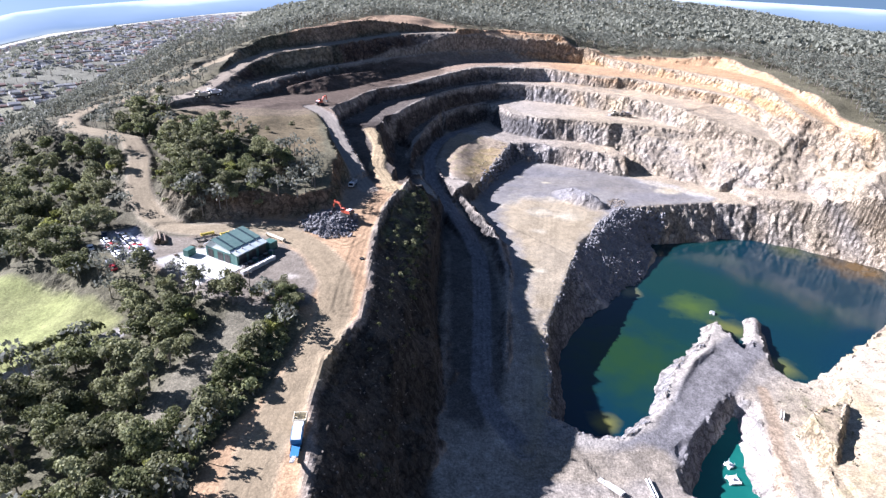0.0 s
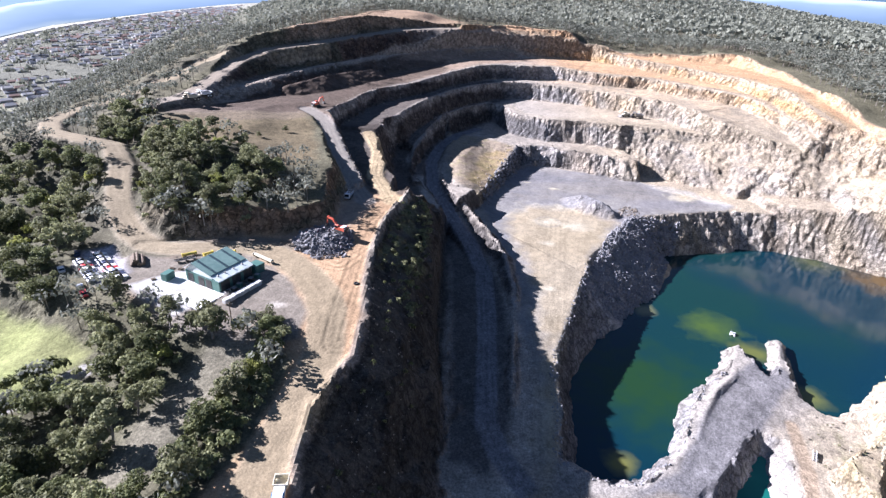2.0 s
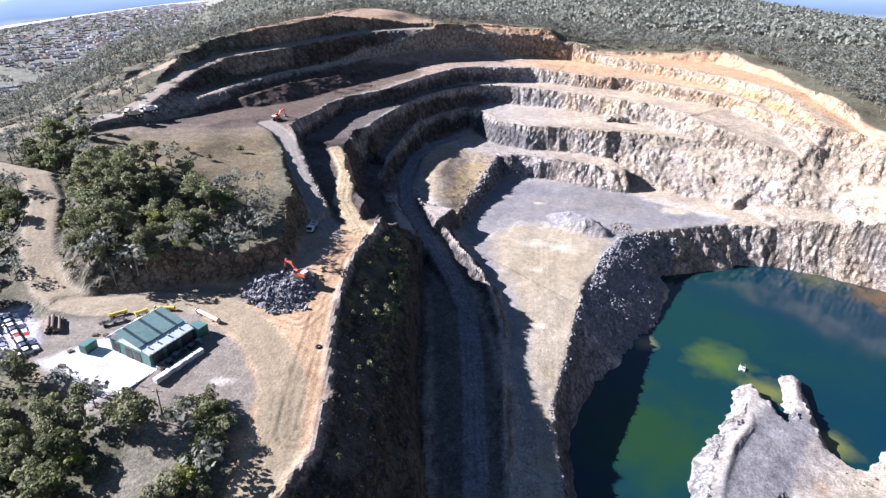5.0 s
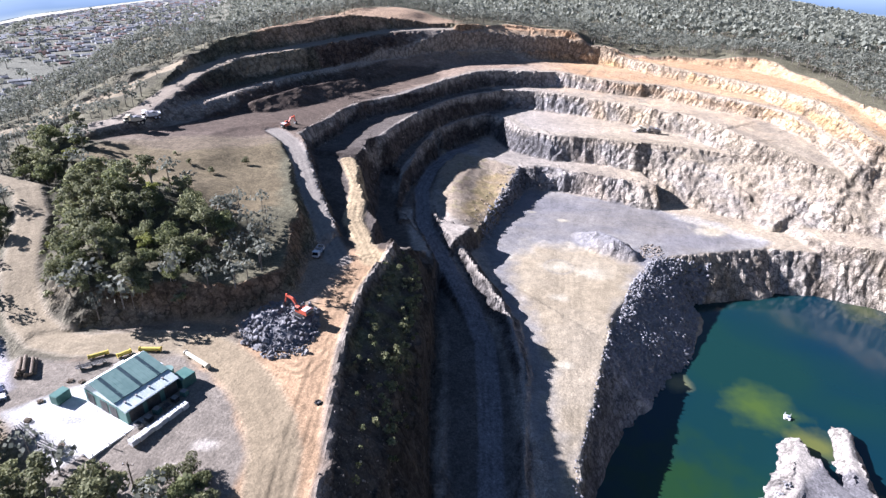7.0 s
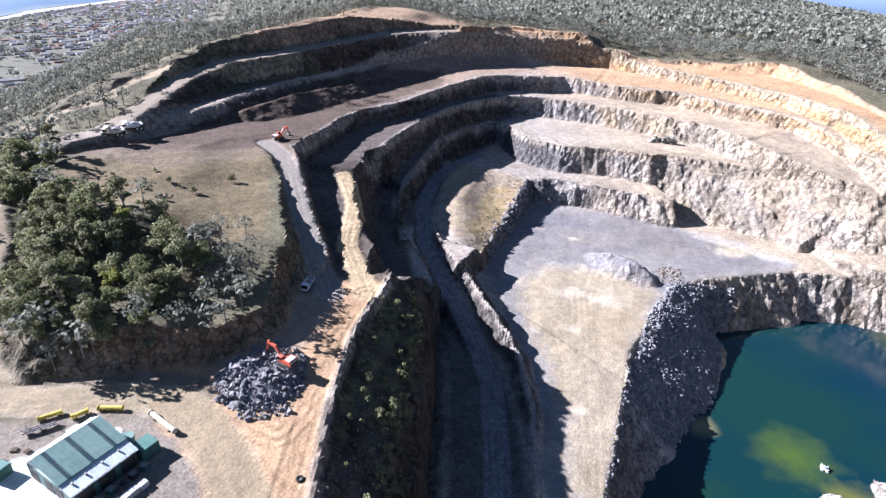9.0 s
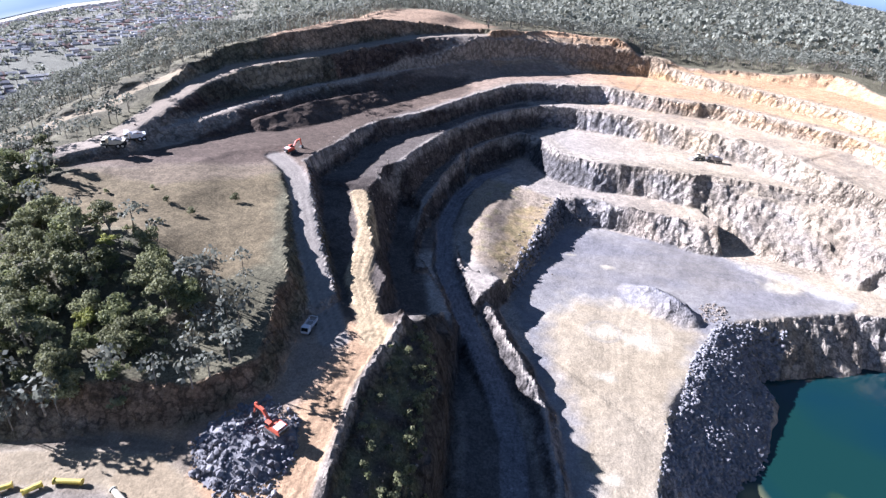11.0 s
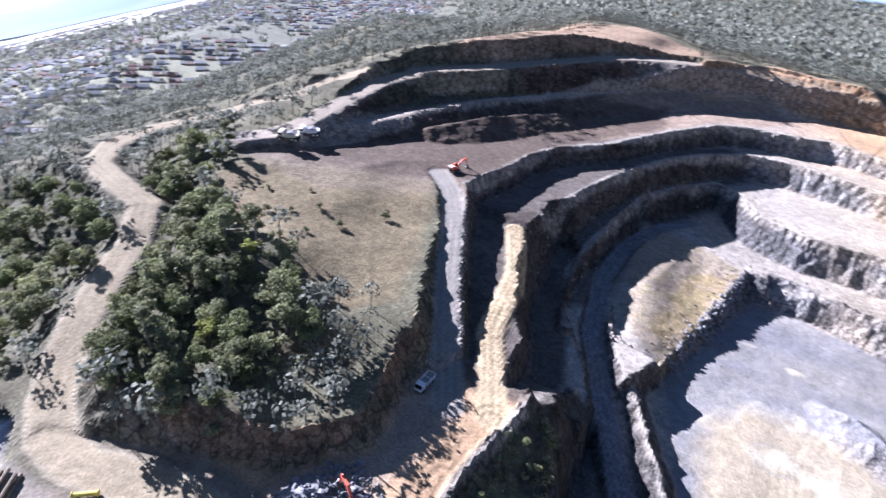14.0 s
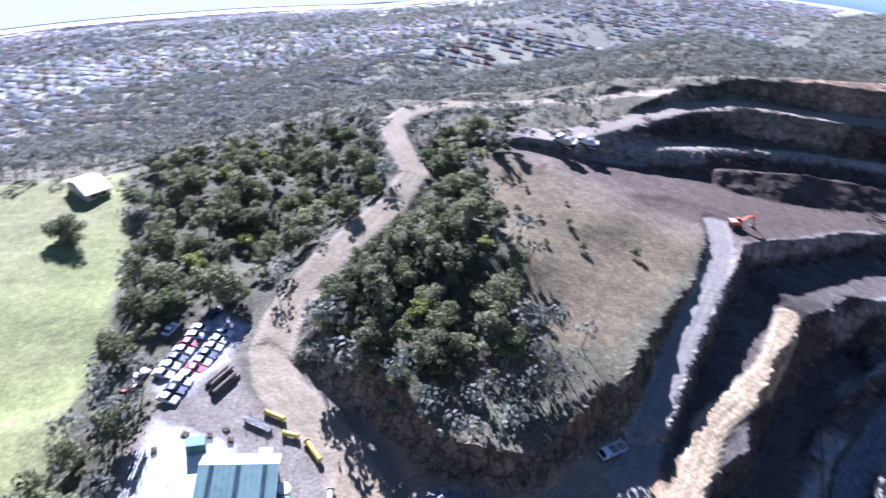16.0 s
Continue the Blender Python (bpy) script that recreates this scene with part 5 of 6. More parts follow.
def steel_rack(m):
    """Open rack of long steel sections on trestles."""
    root = thing("steel_rack", "rack of rusty steel sections beside the concrete yard", "rack", m, "steel racks")
    for x in (0.6, 3.0, 5.4):
        part("trestle", block(fresh(), x, x + 0.14, 0, 1.9, 0, 0.7), DARK_STEEL, root)
        for y in (0.0, 1.78):
            part("upright", block(fresh(), x, x + 0.12, y, y + 0.12, 0.7, 1.7), DARK_STEEL, root)
    for k in range(6):
        part("section", block(fresh(), -0.2 * (k % 3), 6.2 - 0.4 * (k % 2), 0.2 + 0.26 * k, 0.36 + 0.26 * k, 0.7, 0.86 + 0.1 * (k % 2)), (STEEL, DARK_STEEL)[k % 2], root)
    return root


steel_rack(SHED_AT @ pose(-7.5, -13.0, 0, 0, 0, -4))
steel_rack(SHED_AT @ pose(0.8, -13.4, 0, 0, 0, 6))
steel_rack(SHED_AT @ pose(-14.2, 4.8, 0, 0, 0, 62))


def light_post(m):
    root = thing("bollard", "white steel bollard at the corner of the concrete yard", "bollard", m, "bollards")
    part("post", drum(fresh(), 0, 0, 0.55, 0.11, 0.55, "Z", 10), WHITE, root)
    part("cap", drum(fresh(), 0, 0, 1.13, 0.13, 0.03, "Z", 10), STEEL, root)


for x, y in ((12.9, -9.0), (12.9, -5.5), (12.9, -2.0), (9.0, -9.9), (5.0, -9.9)):
    light_post(SHED_AT @ pose(x, y, 0))


def pipe_length(a, b, z, radius, mat, label):
    a, b = Vector((*a, 0)), Vector((*b, 0))
    span = (b - a).length
    root = thing("steel_pipe", label, "pipe", pose(a.x, a.y, height(a.x, a.y), 0, 0, math.degrees(math.atan2(b.y - a.y, b.x - a.x))), "stored pipes")
    part("tube", drum(fresh(), span / 2, 0, z, radius, span / 2, "X", 12), mat, root)
    for x in (0.12, span - 0.12):
        part("flange", drum(fresh(), x, 0, z, radius * 1.35, 0.08, "X", 12), mat, root)
    for x in (span * 0.2, span * 0.8):
        part("bearer", block(fresh(), x - 0.1, x + 0.1, -0.7, 0.7, 0, z - radius * 0.8), TIMBER, root)


pipe_length((-85, 189.0), (-81.2, 191.6), 0.75, 0.5, YELLOW, "yellow steel pipe on timber bearers")
pipe_length((-78.4, 190.0), (-76.0, 192.4), 0.75, 0.5, YELLOW, "yellow steel pipe on timber bearers")
pipe_length((-74.4, 193.2), (-69.0, 193.6), 0.75, 0.5, YELLOW, "yellow steel pipe on timber bearers")
pipe_length((-62.5, 192.6), (-55.0, 187.6), 0.75, 0.55, CREAM, "cream steel pipe at the bend of the road")


def power_pole(x, y):
    root = thing("power_pole", "grey timber power pole at the edge of the yard", "pole", pose(x, y, height(x, y)), "power poles")
    bm = fresh()
    limb(bm, (0, 0, -0.5), (0, 0, 9.5), 0.17, 0.12, 8)
    part("pole", bm, TIMBER, root)
    arm = part("crossarm", block(fresh(), -1.1, 1.1, -0.07, 0.07, 8.7, 8.85), TIMBER, root)
    for k in (-1, 0, 1):
        part("insulator", drum(fresh(), k * 0.9, 0, 8.95, 0.06, 0.1, "Z", 8), WHITE, arm)


power_pole(-55.5, 151.5)
power_pole(-59.4, 150.2)


# ---- vehicles ----
def car(m, mat, label):
    root = thing("car", label, "car", m, "parked cars")
    body = part("body", profile(fresh(), [(-2.2, 0.45), (-2.15, 0.85), (-1.9, 0.98), (1.0, 0.98), (2.1, 0.8), (2.25, 0.5), (2.1, 0.28), (-2.1, 0.28)], -0.88, 0.88), mat, root)
    part("cabin", profile(fresh(), [(-1.75, 0.97), (-1.2, 1.42), (0.1, 1.45), (0.95, 0.97)], -0.78, 0.78), GLASS, root, "dark car windows")
    part("roof", profile(fresh(), [(-1.22, 1.41), (-1.1, 1.5), (0.0, 1.52), (0.14, 1.43)], -0.76, 0.76), mat, root)
    for x in (-1.35, 1.38):
        for y in (-0.82, 0.82):
            wheel = part("wheel", drum(fresh(), x, y, 0.32, 0.33, 0.11), BLACK, root)
            part("rim", drum(fresh(), x, y * 1.1, 0.32, 0.19, 0.05), SILVER, wheel)
    for y in (-0.6, 0.6):
        part("headlight", block(fresh(), 2.12, 2.24, y - 0.18, y + 0.18, 0.58, 0.72), WHITE, body)
    return root


HUES = ((WHITE, "white car parked on the gravel car park"), (SILVER, "silver car parked on the gravel car park"), (NAVY, "dark blue car parked on the gravel car park"), (RED, "dark red car parked on the gravel car park"))
kept = {}


def park(x, y, turn, hue):
    m = pose(x, y, height(x, y) + 0.02, 0, 0, turn)
    if hue in kept:
        copy_thing(kept[hue], m)
    else:
        kept[hue] = car(m, *HUES[hue])


for k, hue in enumerate((0, 1, 0, 2, 0, 3, 0, 1, 2, 0)):
    park(-113.0 + 1.75 * k, 190.2 - 1.85 * k, 45 + 3 * (k % 3 - 1), hue)
for k, hue in enumerate((1, 0, 3, 0, 2, 1, 0)):
    park(-116.8 + 1.8 * k, 186.2 - 1.9 * k, 47 + 4 * (k % 2), hue)
for x, y, turn, hue in ((-119.5, 180.0, 130, 0), (-108.0, 170.5, 128, 1), (-105.2, 167.4, 131, 3), (-120.5, 190.5, 120, 2)):
    park(x, y, turn, hue)


def excavator(m, label, mat=ORANGE_RED):
    root = thing("excavator", label, "excavator", m)
    for y in (-1.25, 1.25):
        track = part("track", profile(fresh(), [(-2.1, 0.35), (-1.75, 0.02), (1.75, 0.02), (2.1, 0.35), (1.75, 0.95), (-1.75, 0.95)], y - 0.32, y + 0.32), DARK_STEEL, root)
        for x in (-1.7, 1.7):
            part("sprocket", drum(fresh(), x, y, 0.48, 0.36, 0.34), STEEL, track)
    part("turntable", drum(fresh(), 0, 0, 1.05, 0.85, 0.16, "Z", 18), DARK_STEEL, root)
    house = part("house", profile(fresh(), [(-2.6, 1.2), (1.3, 1.2), (1.3, 1.9), (-0.3, 2.35), (-2.3, 2.35), (-2.6, 2.0)], -1.35, 1.35), mat, root)
    part("counterweight", block(fresh(), -2.95, -2.4, -1.3, 1.3, 1.25, 2.25, 0.15), DARK_STEEL, house)
    part("engine_cover", block(fresh(), -2.2, -0.6, -1.1, 1.1, 2.33, 2.5, 0.05), WHITE, house, "pale dusty engine cover")
    cab = part("cab", block(fresh(), 0.1, 1.6, 0.35, 1.35, 1.25, 2.95, 0.1), mat, root)
    part("window", block(fresh(), 0.25, 1.64, 0.3, 1.39, 2.0, 2.75), GLASS, cab)
    boom = fresh()
    profile(boom, [(1.0, 1.6), (3.2, 4.3), (5.6, 4.6), (5.7, 4.15), (3.5, 3.7), (1.5, 1.5)], -0.3, 0.3)
    boom_part = part("boom", boom, mat, root)
    part("stick", profile(fresh(), [(5.3, 4.9), (5.8, 4.8), (6.5, 1.7), (6.2, 1.6)], -0.2, 0.2), mat, root)
    part("ram", drum(fresh(), 2.1, 0.42, 2.4, 0.09, 0.9, "Z", 8), STEEL, boom_part)
    part("bucket", profile(fresh(), [(6.1, 1.75), (6.7, 1.7), (6.9, 0.9), (6.3, 0.55), (5.6, 0.75), (5.9, 1.1)], -0.6, 0.6), DARK_STEEL, root)
    return root


def dump_truck(m, label, mat):
    root = thing("dump_truck", label, "dump truck", m)
    part("chassis", block(fresh(), -3.8, 3.6, -0.6, 0.6, 0.8, 1.3), DARK_STEEL, root)
    bed = part("tipping_body", profile(fresh(), [(-4.2, 2.5), (-4.3, 2.8), (0.9, 3.3), (1.2, 4.0), (2.9, 4.05), (2.9, 3.85), (1.4, 3.7), (1.0, 1.6), (-2.4, 1.5)], -1.7, 1.7), mat, root)
    part("load", profile(fresh(), [(-3.6, 2.8), (-1.4, 3.6), (0.7, 3.2)], -1.4, 1.4), ROCK, bed, "heaped grey stone")
    cab = part("cab", block(fresh(), 1.6, 3.4, -0.2, 1.5, 1.5, 3.3, 0.08), mat, root)
    part("window", block(fresh(), 2.0, 3.45, -0.1, 1.54, 2.4, 3.1), GLASS, cab)
    part("bonnet", block(fresh(), 2.6, 4.1, -1.5, 1.5, 1.1, 2.0, 0.1), mat, root)
    for x, ys in ((2.6, (-1.5, 1.5)), (-1.9, (-1.4, 1.4)), (-3.4, (-1.4, 1.4))):
        for y in ys:
            wheel = part("wheel", drum(fresh(), x, y, 0.9, 0.9, 0.38, "Y", 18), BLACK, root)
            part("rim", drum(fresh(), x, y * 1.14, 0.9, 0.45, 0.2), mat, wheel)
    return root


def wheel_loader(m, label):
    root = thing("wheel_loader", label, "loader", m)
    part("rear_body", block(fresh(), -4.0, -0.6, -1.3, 1.3, 1.1, 2.6, 0.15), CREAM, root)
    part("front_frame", block(fresh(), -0.6, 1.8, -0.9, 0.9, 1.0, 1.9, 0.1), CREAM, root)
    cab = part("cab", block(fresh(), -1.1, 0.5, -0.85, 0.85, 2.0, 3.7, 0.1), CREAM, root)
    part("window", block(fresh(), -0.95, 0.55, -0.9, 0.9, 2.6, 3.4), GLASS, cab)
    part("arm", profile(fresh(), [(0.6, 2.0), (1.0, 2.3), (3.6, 0.9), (3.4, 0.5)], -0.7, -0.4), CREAM, root)
    part("arm", profile(fresh(), [(0.6, 2.0), (1.0, 2.3), (3.6, 0.9), (3.4, 0.5)], 0.4, 0.7), CREAM, root)
    part("bucket", profile(fresh(), [(3.3, 0.2), (4.9, 0.1), (4.9, 0.2), (3.7, 0.5), (3.7, 1.5), (3.4, 1.5)], -1.7, 1.7), STEEL, root)
    for x in (-2.8, 1.0):
        for y in (-1.25, 1.25):
            wheel = part("wheel", drum(fresh(), x, y, 0.95, 0.95, 0.36, "Y", 18), BLACK, root)
            part("rim", drum(fresh(), x, y * 1.18, 0.95, 0.45, 0.16), CREAM, wheel)
    return root


def tray_truck(m):
    root = thing("tray_truck", "white tray truck with slatted sides parked below the hill", "truck", m)
    part("chassis", block(fresh(), -3.2, 2.8, -0.5, 0.5, 0.6, 0.9), DARK_STEEL, root)
    cab = part("cab", profile(fresh(), [(1.2, 0.7), (3.0, 0.7), (3.05, 1.5), (2.7, 2.5), (1.2, 2.55)], -1.05, 1.05), WHITE, root)
    part("windscreen", profile(fresh(), [(3.08, 1.5), (2.76, 2.42), (2.7, 2.42), (3.0, 1.5)], -0.95, 0.95), GLASS, cab)
    tray = part("tray", block(fresh(), -3.4, 1.0, -1.15, 1.15, 0.9, 1.1), STEEL, root)
    for y in (-1.15, 1.1):
        for z in (1.35, 1.75, 2.15):
            part("slat", block(fresh(), -3.4, 1.0, y, y + 0.05, z, z + 0.14), WHITE, tray)
    for x in (-3.4, -1.2, 0.95):
        part("cross_rail", block(fresh(), x, x + 0.06, -1.15, 1.15, 2.15, 2.3), WHITE, tray)
    for x in (-2.2, 2.1):
        for y in (-0.95, 0.95):
            part("wheel", drum(fresh(), x, y, 0.45, 0.46, 0.16), BLACK, root)
    return root


def screening_plant(m):
    """Mobile screen: hopper at the back, deck in the middle, conveyor in front."""
    root = thing("screening_plant", "blue and white mobile screening plant beside the haul road", "machine", m)
    for y in (-1.0, 1.0):
        part("track", profile(fresh(), [(-2.0, 0.4), (-1.6, 0.02), (1.6, 0.02), (2.0, 0.4), (1.6, 0.9), (-1.6, 0.9)], y - 0.25, y + 0.25), DARK_STEEL, root)
    part("frame", block(fresh(), -4.4, 3.6, -0.9, 0.9, 0.95, 1.35), BLUE, root)
    part("screen_box", profile(fresh(), [(-1.0, 1.4), (2.6, 1.4), (2.8, 3.3), (-1.0, 2.7)], -1.2, 1.2), BLUE, root)
    deck = part("deck", profile(fresh(), [(-0.9, 2.72), (2.7, 3.32), (2.7, 3.4), (-0.9, 2.8)], -1.0, 1.0), WHITE, root, "pale screen deck")
    part("engine_box", block(fresh(), 2.9, 4.9, -1.1, 1.1, 1.3, 2.7, 0.08), WHITE, root)
    hopper = fresh()
    profile(hopper, [(5.2, 1.6), (7.4, 1.6), (7.9, 2.9), (4.9, 2.9)], -1.5, -1.35)
    profile(hopper, [(5.2, 1.6), (7.4, 1.6), (7.9, 2.9), (4.9, 2.9)], 1.35, 1.5)
    block(hopper, 4.95, 5.15, -1.35, 1.35, 1.6, 2.9)
    block(hopper, 7.6, 7.8, -1.35, 1.35, 1.6, 2.9)
    block(hopper, 5.15, 7.6, -1.35, 1.35, 1.5, 1.62)
    part("hopper", hopper, CREAM, root, "cream steel hopper")
    belt = part("conveyor", profile(fresh(), [(-4.2, 1.1), (-7.6, 2.7), (-7.6, 2.9), (-4.2, 1.35)], -0.45, 0.45), STEEL, root)
    for k in range(6):
        part("roller", drum(fresh(), -4.5 - k * 0.56, 0, 1.45 + k * 0.27, 0.07, 0.5), WHITE, belt)
    return root


excavator(pose(-36.6, 208.8, 49.6, 0, 0, 150), "orange-red excavator working on top of the rock pile")
excavator(pose(-75.3, 349.0, height(-75.3, 349.0), 0, 0, 62), "orange-red excavator parked on the haul road bench")
dump_truck(pose(-133.6, 322.0, height(-133.6, 322.0), 0, 0, 200), "white dump truck standing on the upper haul road", CREAM)
dump_truck(pose(-131.0, 331.5, height(-131.0, 331.5), 0, 0, 215), "white dump truck standing on the upper haul road", WHITE)
wheel_loader(pose(123.5, 436.0, height(123.5, 436.0), 0, 0, 200), "cream wheel loader on the middle bench")
dump_truck(pose(131.5, 433.5, height(131.5, 433.5), 0, 0, 165), "dusty dump truck beside the loader", STEEL)
tray_truck(pose(-40.4, 248.0, height(-40.4, 248.0), 0, 0, -98))
screening_plant(pose(-29.6, 99.5, height(-29.6, 99.5), 0, 0, 96))

tyre = thing("tyre", "old black tyre lying beside the road", "tyre", pose(-26.2, 177.5, height(-26.2, 177.5)))
bm = fresh()
for k in range(16):
    a, b = 6.2832 * k / 16, 6.2832 * (k + 1) / 16
    limb(bm, (0.6 * math.cos(a), 0.6 * math.sin(a), 0.25), (0.6 * math.cos(b), 0.6 * math.sin(b), 0.25), 0.26, 0.26, 6)
part("tread", bm, BLACK, tyre)
part("hub", drum(fresh(), 0, 0, 0.2, 0.3, 0.06, "Z"), STEEL, tyre)


def pontoon(x, y, turn, size):
    root = thing("pump_pontoon", "white pump pontoon floating on the water", "pontoon", pose(x, y, 0.0, 0, 0, turn) if y > 200 else pose(x, y, -0.4, 0, 0, turn))
    for k in (-1, 1):
        part("float", drum(fresh(), 0, k * size * 0.38, 0.15, 0.35, size * 0.6, "X", 12), WHITE, root)
    deck = part("deck", block(fresh(), -size * 0.55, size * 0.55, -size * 0.5, size * 0.5, 0.45, 0.6), WHITE, root)
    part("pump", block(fresh(), -0.5, 0.4, -0.35, 0.35, 0.6, 1.3, 0.08), SILVER, deck)
    for a in (-0.5, 0.5):
        for b in (-0.45, 0.45):
            part("rail_post", block(fresh(), a * size - 0.04, a * size + 0.04, b * size - 0.04, b * size + 0.04, 0.6, 1.5), WHITE, deck)


pontoon(93.8, 139.4, 30, 2.2)
pontoon(92.6, 133.3, 8, 3.2)
pontoon(125.1, 230.8, 60, 2.0)
for (ax, ay), (bx, by), z in (((47.5, 122.5), (52.8, 117.5), 8.0), ((49.5, 121.8), (53.6, 118.2), 8.0), ((62.0, 124.5), (62.6, 118.0), 8.0), ((117.5, 156.0), (119.8, 160.0), 6.0)):
    span = math.hypot(bx - ax, by - ay)
    beam = thing("conveyor_section", "white steel conveyor section lying on the ground", "conveyor", pose(ax, ay, height(ax, ay), 0, 0, math.degrees(math.atan2(by - ay, bx - ax))), "conveyor sections")
    part("frame", block(fresh(), 0, span, -0.55, -0.4, 0.3, 0.9), WHITE, beam)
    part("frame", block(fresh(), 0, span, 0.4, 0.55, 0.3, 0.9), WHITE, beam)
    for k in range(int(span)):
        part("crossbar", block(fresh(), 0.4 + k, 0.5 + k, -0.4, 0.4, 0.5, 0.6), WHITE, beam)
    for x in (0.3, span - 0.4):
        part("foot", block(fresh(), x, x + 0.15, -0.55, 0.55, -0.3, 0.3), STEEL, beam)


# logs stacked at the edge of the pad
log_pile = thing("log_pile", "stack of weathered brown logs beside the car park", "log pile", pose(-97, 184.5, height(-97, 184.5), 0, 0, 28))
for k in range(11):
    row, slot = (0, k) if k < 5 else ((1, k - 5) if k < 9 else (2, k - 9))
    part("log", drum(fresh(), slot * 0.92 + row * 0.46 - 2.0 + rng.uniform(-0.05, 0.05), rng.uniform(-0.6, 0.6), 0.38 + row * 0.72, rng.uniform(0.34, 0.44), rng.uniform(2.4, 3.2), "Y", 9), TIMBER, log_pile)


# ---- loose stone ----
def stone_mesh(seed):
    r = random.Random(seed)
    bm = bmesh.new()
    bmesh.ops.create_icosphere(bm, subdivisions=1, radius=1.0)
    cuts = [Vector((r.gauss(0, 1), r.gauss(0, 1), r.gauss(0, 1))).normalized() for _ in range(7)]
    for v in bm.verts:
        for c in cuts:
            over = v.co.dot(c) - 0.62
            if over > 0:
                v.co -= c * over
        v.co *= r.uniform(0.92, 1.08)
    me = bpy.data.meshes.new("boulder")
    bm.to_mesh(me)
    bm.free()
    me.materials.append(ROCK)
    return me


STONES = [stone_mesh(k) for k in range(8)]
PILE = [(-54, 206), (-50, 198), (-42, 192), (-33, 194), (-31, 206), (-34, 216), (-42, 221), (-50, 216)]
rock_pile = thing("rock_pile", "pile of broken blue-grey boulders below the hill", "rock pile", pose(-42, 206, 47))
random.seed(11)
mound = fresh()
for px, py, r, h in ((-42, 205, 10.0, 2.6), (-37, 209, 5.0, 2.6), (-46, 208, 7.0, 1.9)):
    bmesh.ops.create_cone(mound, cap_ends=True, segments=18, radius1=r, radius2=r * 0.35, depth=h, matrix=Matrix.Translation((px + 42, py - 206, h / 2 - 0.1)))
for v in mound.verts:
    v.co += Vector((random.uniform(-0.5, 0.5), random.uniform(-0.5, 0.5), 0))
part("core", mound, ROCK, rock_pile)
r = random.Random(5)
placed = 0
while placed < 285:
    x, y = r.uniform(-55, -31), r.uniform(191, 222)
    if not within(np.array([x]), np.array([y]), PILE)[0] or math.hypot(x + 36.6, y - 208.8) < 2.2:
        continue
    rise = max(2.6 * min(1, (10.5 - math.hypot(x + 42, y - 205)) / 6.5), 2.6 * min(1, (5.5 - math.hypot(x + 37, y - 209)) / 3.5), 0)
    size = r.choice((0.5, 0.55, 0.6, 0.75, 0.9, 1.15)) * r.uniform(0.8, 1.2)
    ob = new("boulder", STONES[placed % 8])
    ob.parent = rock_pile
    ob.location = (x + 42, y - 206, rise + size * 0.25)
    ob.rotation_euler = (r.uniform(0, 6), r.uniform(0, 6), r.uniform(0, 6))
    ob.scale = (size, size * r.uniform(0.7, 1.0), size * r.uniform(0.6, 0.95))
    placed += 1


def stones_stuff(name, label, spots, category="stones", mat=None):
    """Stones too many to count, joined: (x, y, z, size)."""
    base = []
    for me in STONES:
        base.append((np.array([v.co for v in me.vertices]), np.array([list(p.vertices) for p in me.polygons])))
    V, F, off = [], [], 0
    for x, y, z, size in spots:
        pv, pf = base[rng.integers(0, 8)]
        turn = np.array(Euler(rng.uniform(0, 6.28, 3)).to_matrix())
        V.append((pv * (1, rng.uniform(0.7, 1), rng.uniform(0.6, 0.95))) @ turn.T * size + (x, y, z + 0.2 * size))
        F.append(pf + off)
        off += len(pv)
    me = bpy.data.meshes.new(name)
    me.from_pydata(np.concatenate(V), [], np.concatenate(F))
    me.materials.append(mat or ROCK)
    return tagged(new(name, me), label, category, kind="stuff")


def ring_spots(ring, count, low, high):
    ring = np.asarray(ring, float)
    x, y = rng.uniform(ring[:, 0].min(), ring[:, 0].max(), count * 4), rng.uniform(ring[:, 1].min(), ring[:, 1].max(), count * 4)
    keep = np.nonzero(within(x, y, ring))[0][:count]
    size = low + (high - low) * rng.random(len(keep)) ** 2.5
    return list(zip(x[keep], y[keep], heights(x[keep], y[keep]), size))


def line_spots(line, per_metre, wide, low, high):
    out = []
    for a, b in zip(line[:-1], line[1:]):
        for _ in range(int(per_metre * math.dist(a[:2], b[:2]))):
            s = rng.random()
            x, y = a[0] + s * (b[0] - a[0]) + rng.normal() * wide, a[1] + s * (b[1] - a[1]) + rng.normal() * wide
            out.append((x, y, height(x, y), low + (high - low) * rng.random() ** 2))
    return out


stones_stuff("tipped_rubble", "fan of tipped grey rubble running down to the lake", [s for s in ring_spots([(60, 240), (82, 288), (100, 314), (130, 318), (114, 285), (98, 252), (84, 234)], 6500, 0.25, 1.2) if s[2] > -0.5])
stones_stuff("boulder_bund", "dark boulders edging the tipped bank", line_spots([(22, 326), (28, 345), (38, 372), (46, 396)], 6, 1.6, 0.4, 1.3))
stones_stuff("broken_stone", "broken stone between the boulders of the pile", [(x, y, z + max(2.5 * min(1, (10.5 - math.hypot(x + 42, y - 205)) / 6.5), 0), s) for x, y, z, s in ring_spots(PILE, 900, 0.2, 0.5)])
stones_stuff("edge_windrow", "low windrow of stones along the haul road edges", line_spots(LAKE_RIM[5:18], 2.2, 0.9, 0.25, 0.7)
             + line_spots([(-66, 342), (-56, 314), (-47, 288), (-39, 268)], 1.5, 0.6, 0.2, 0.6))
foot = []
for crest, count in ((CREST_B, 1), (CREST_C, 1), (CREST_D0, 1), (CREST_D, 1), (CREST_E, 3)):
    for x, y, z, size in line_spots(crest, count, 4.0, 0.15, 0.7):
        foot.append((x, y, z, size))
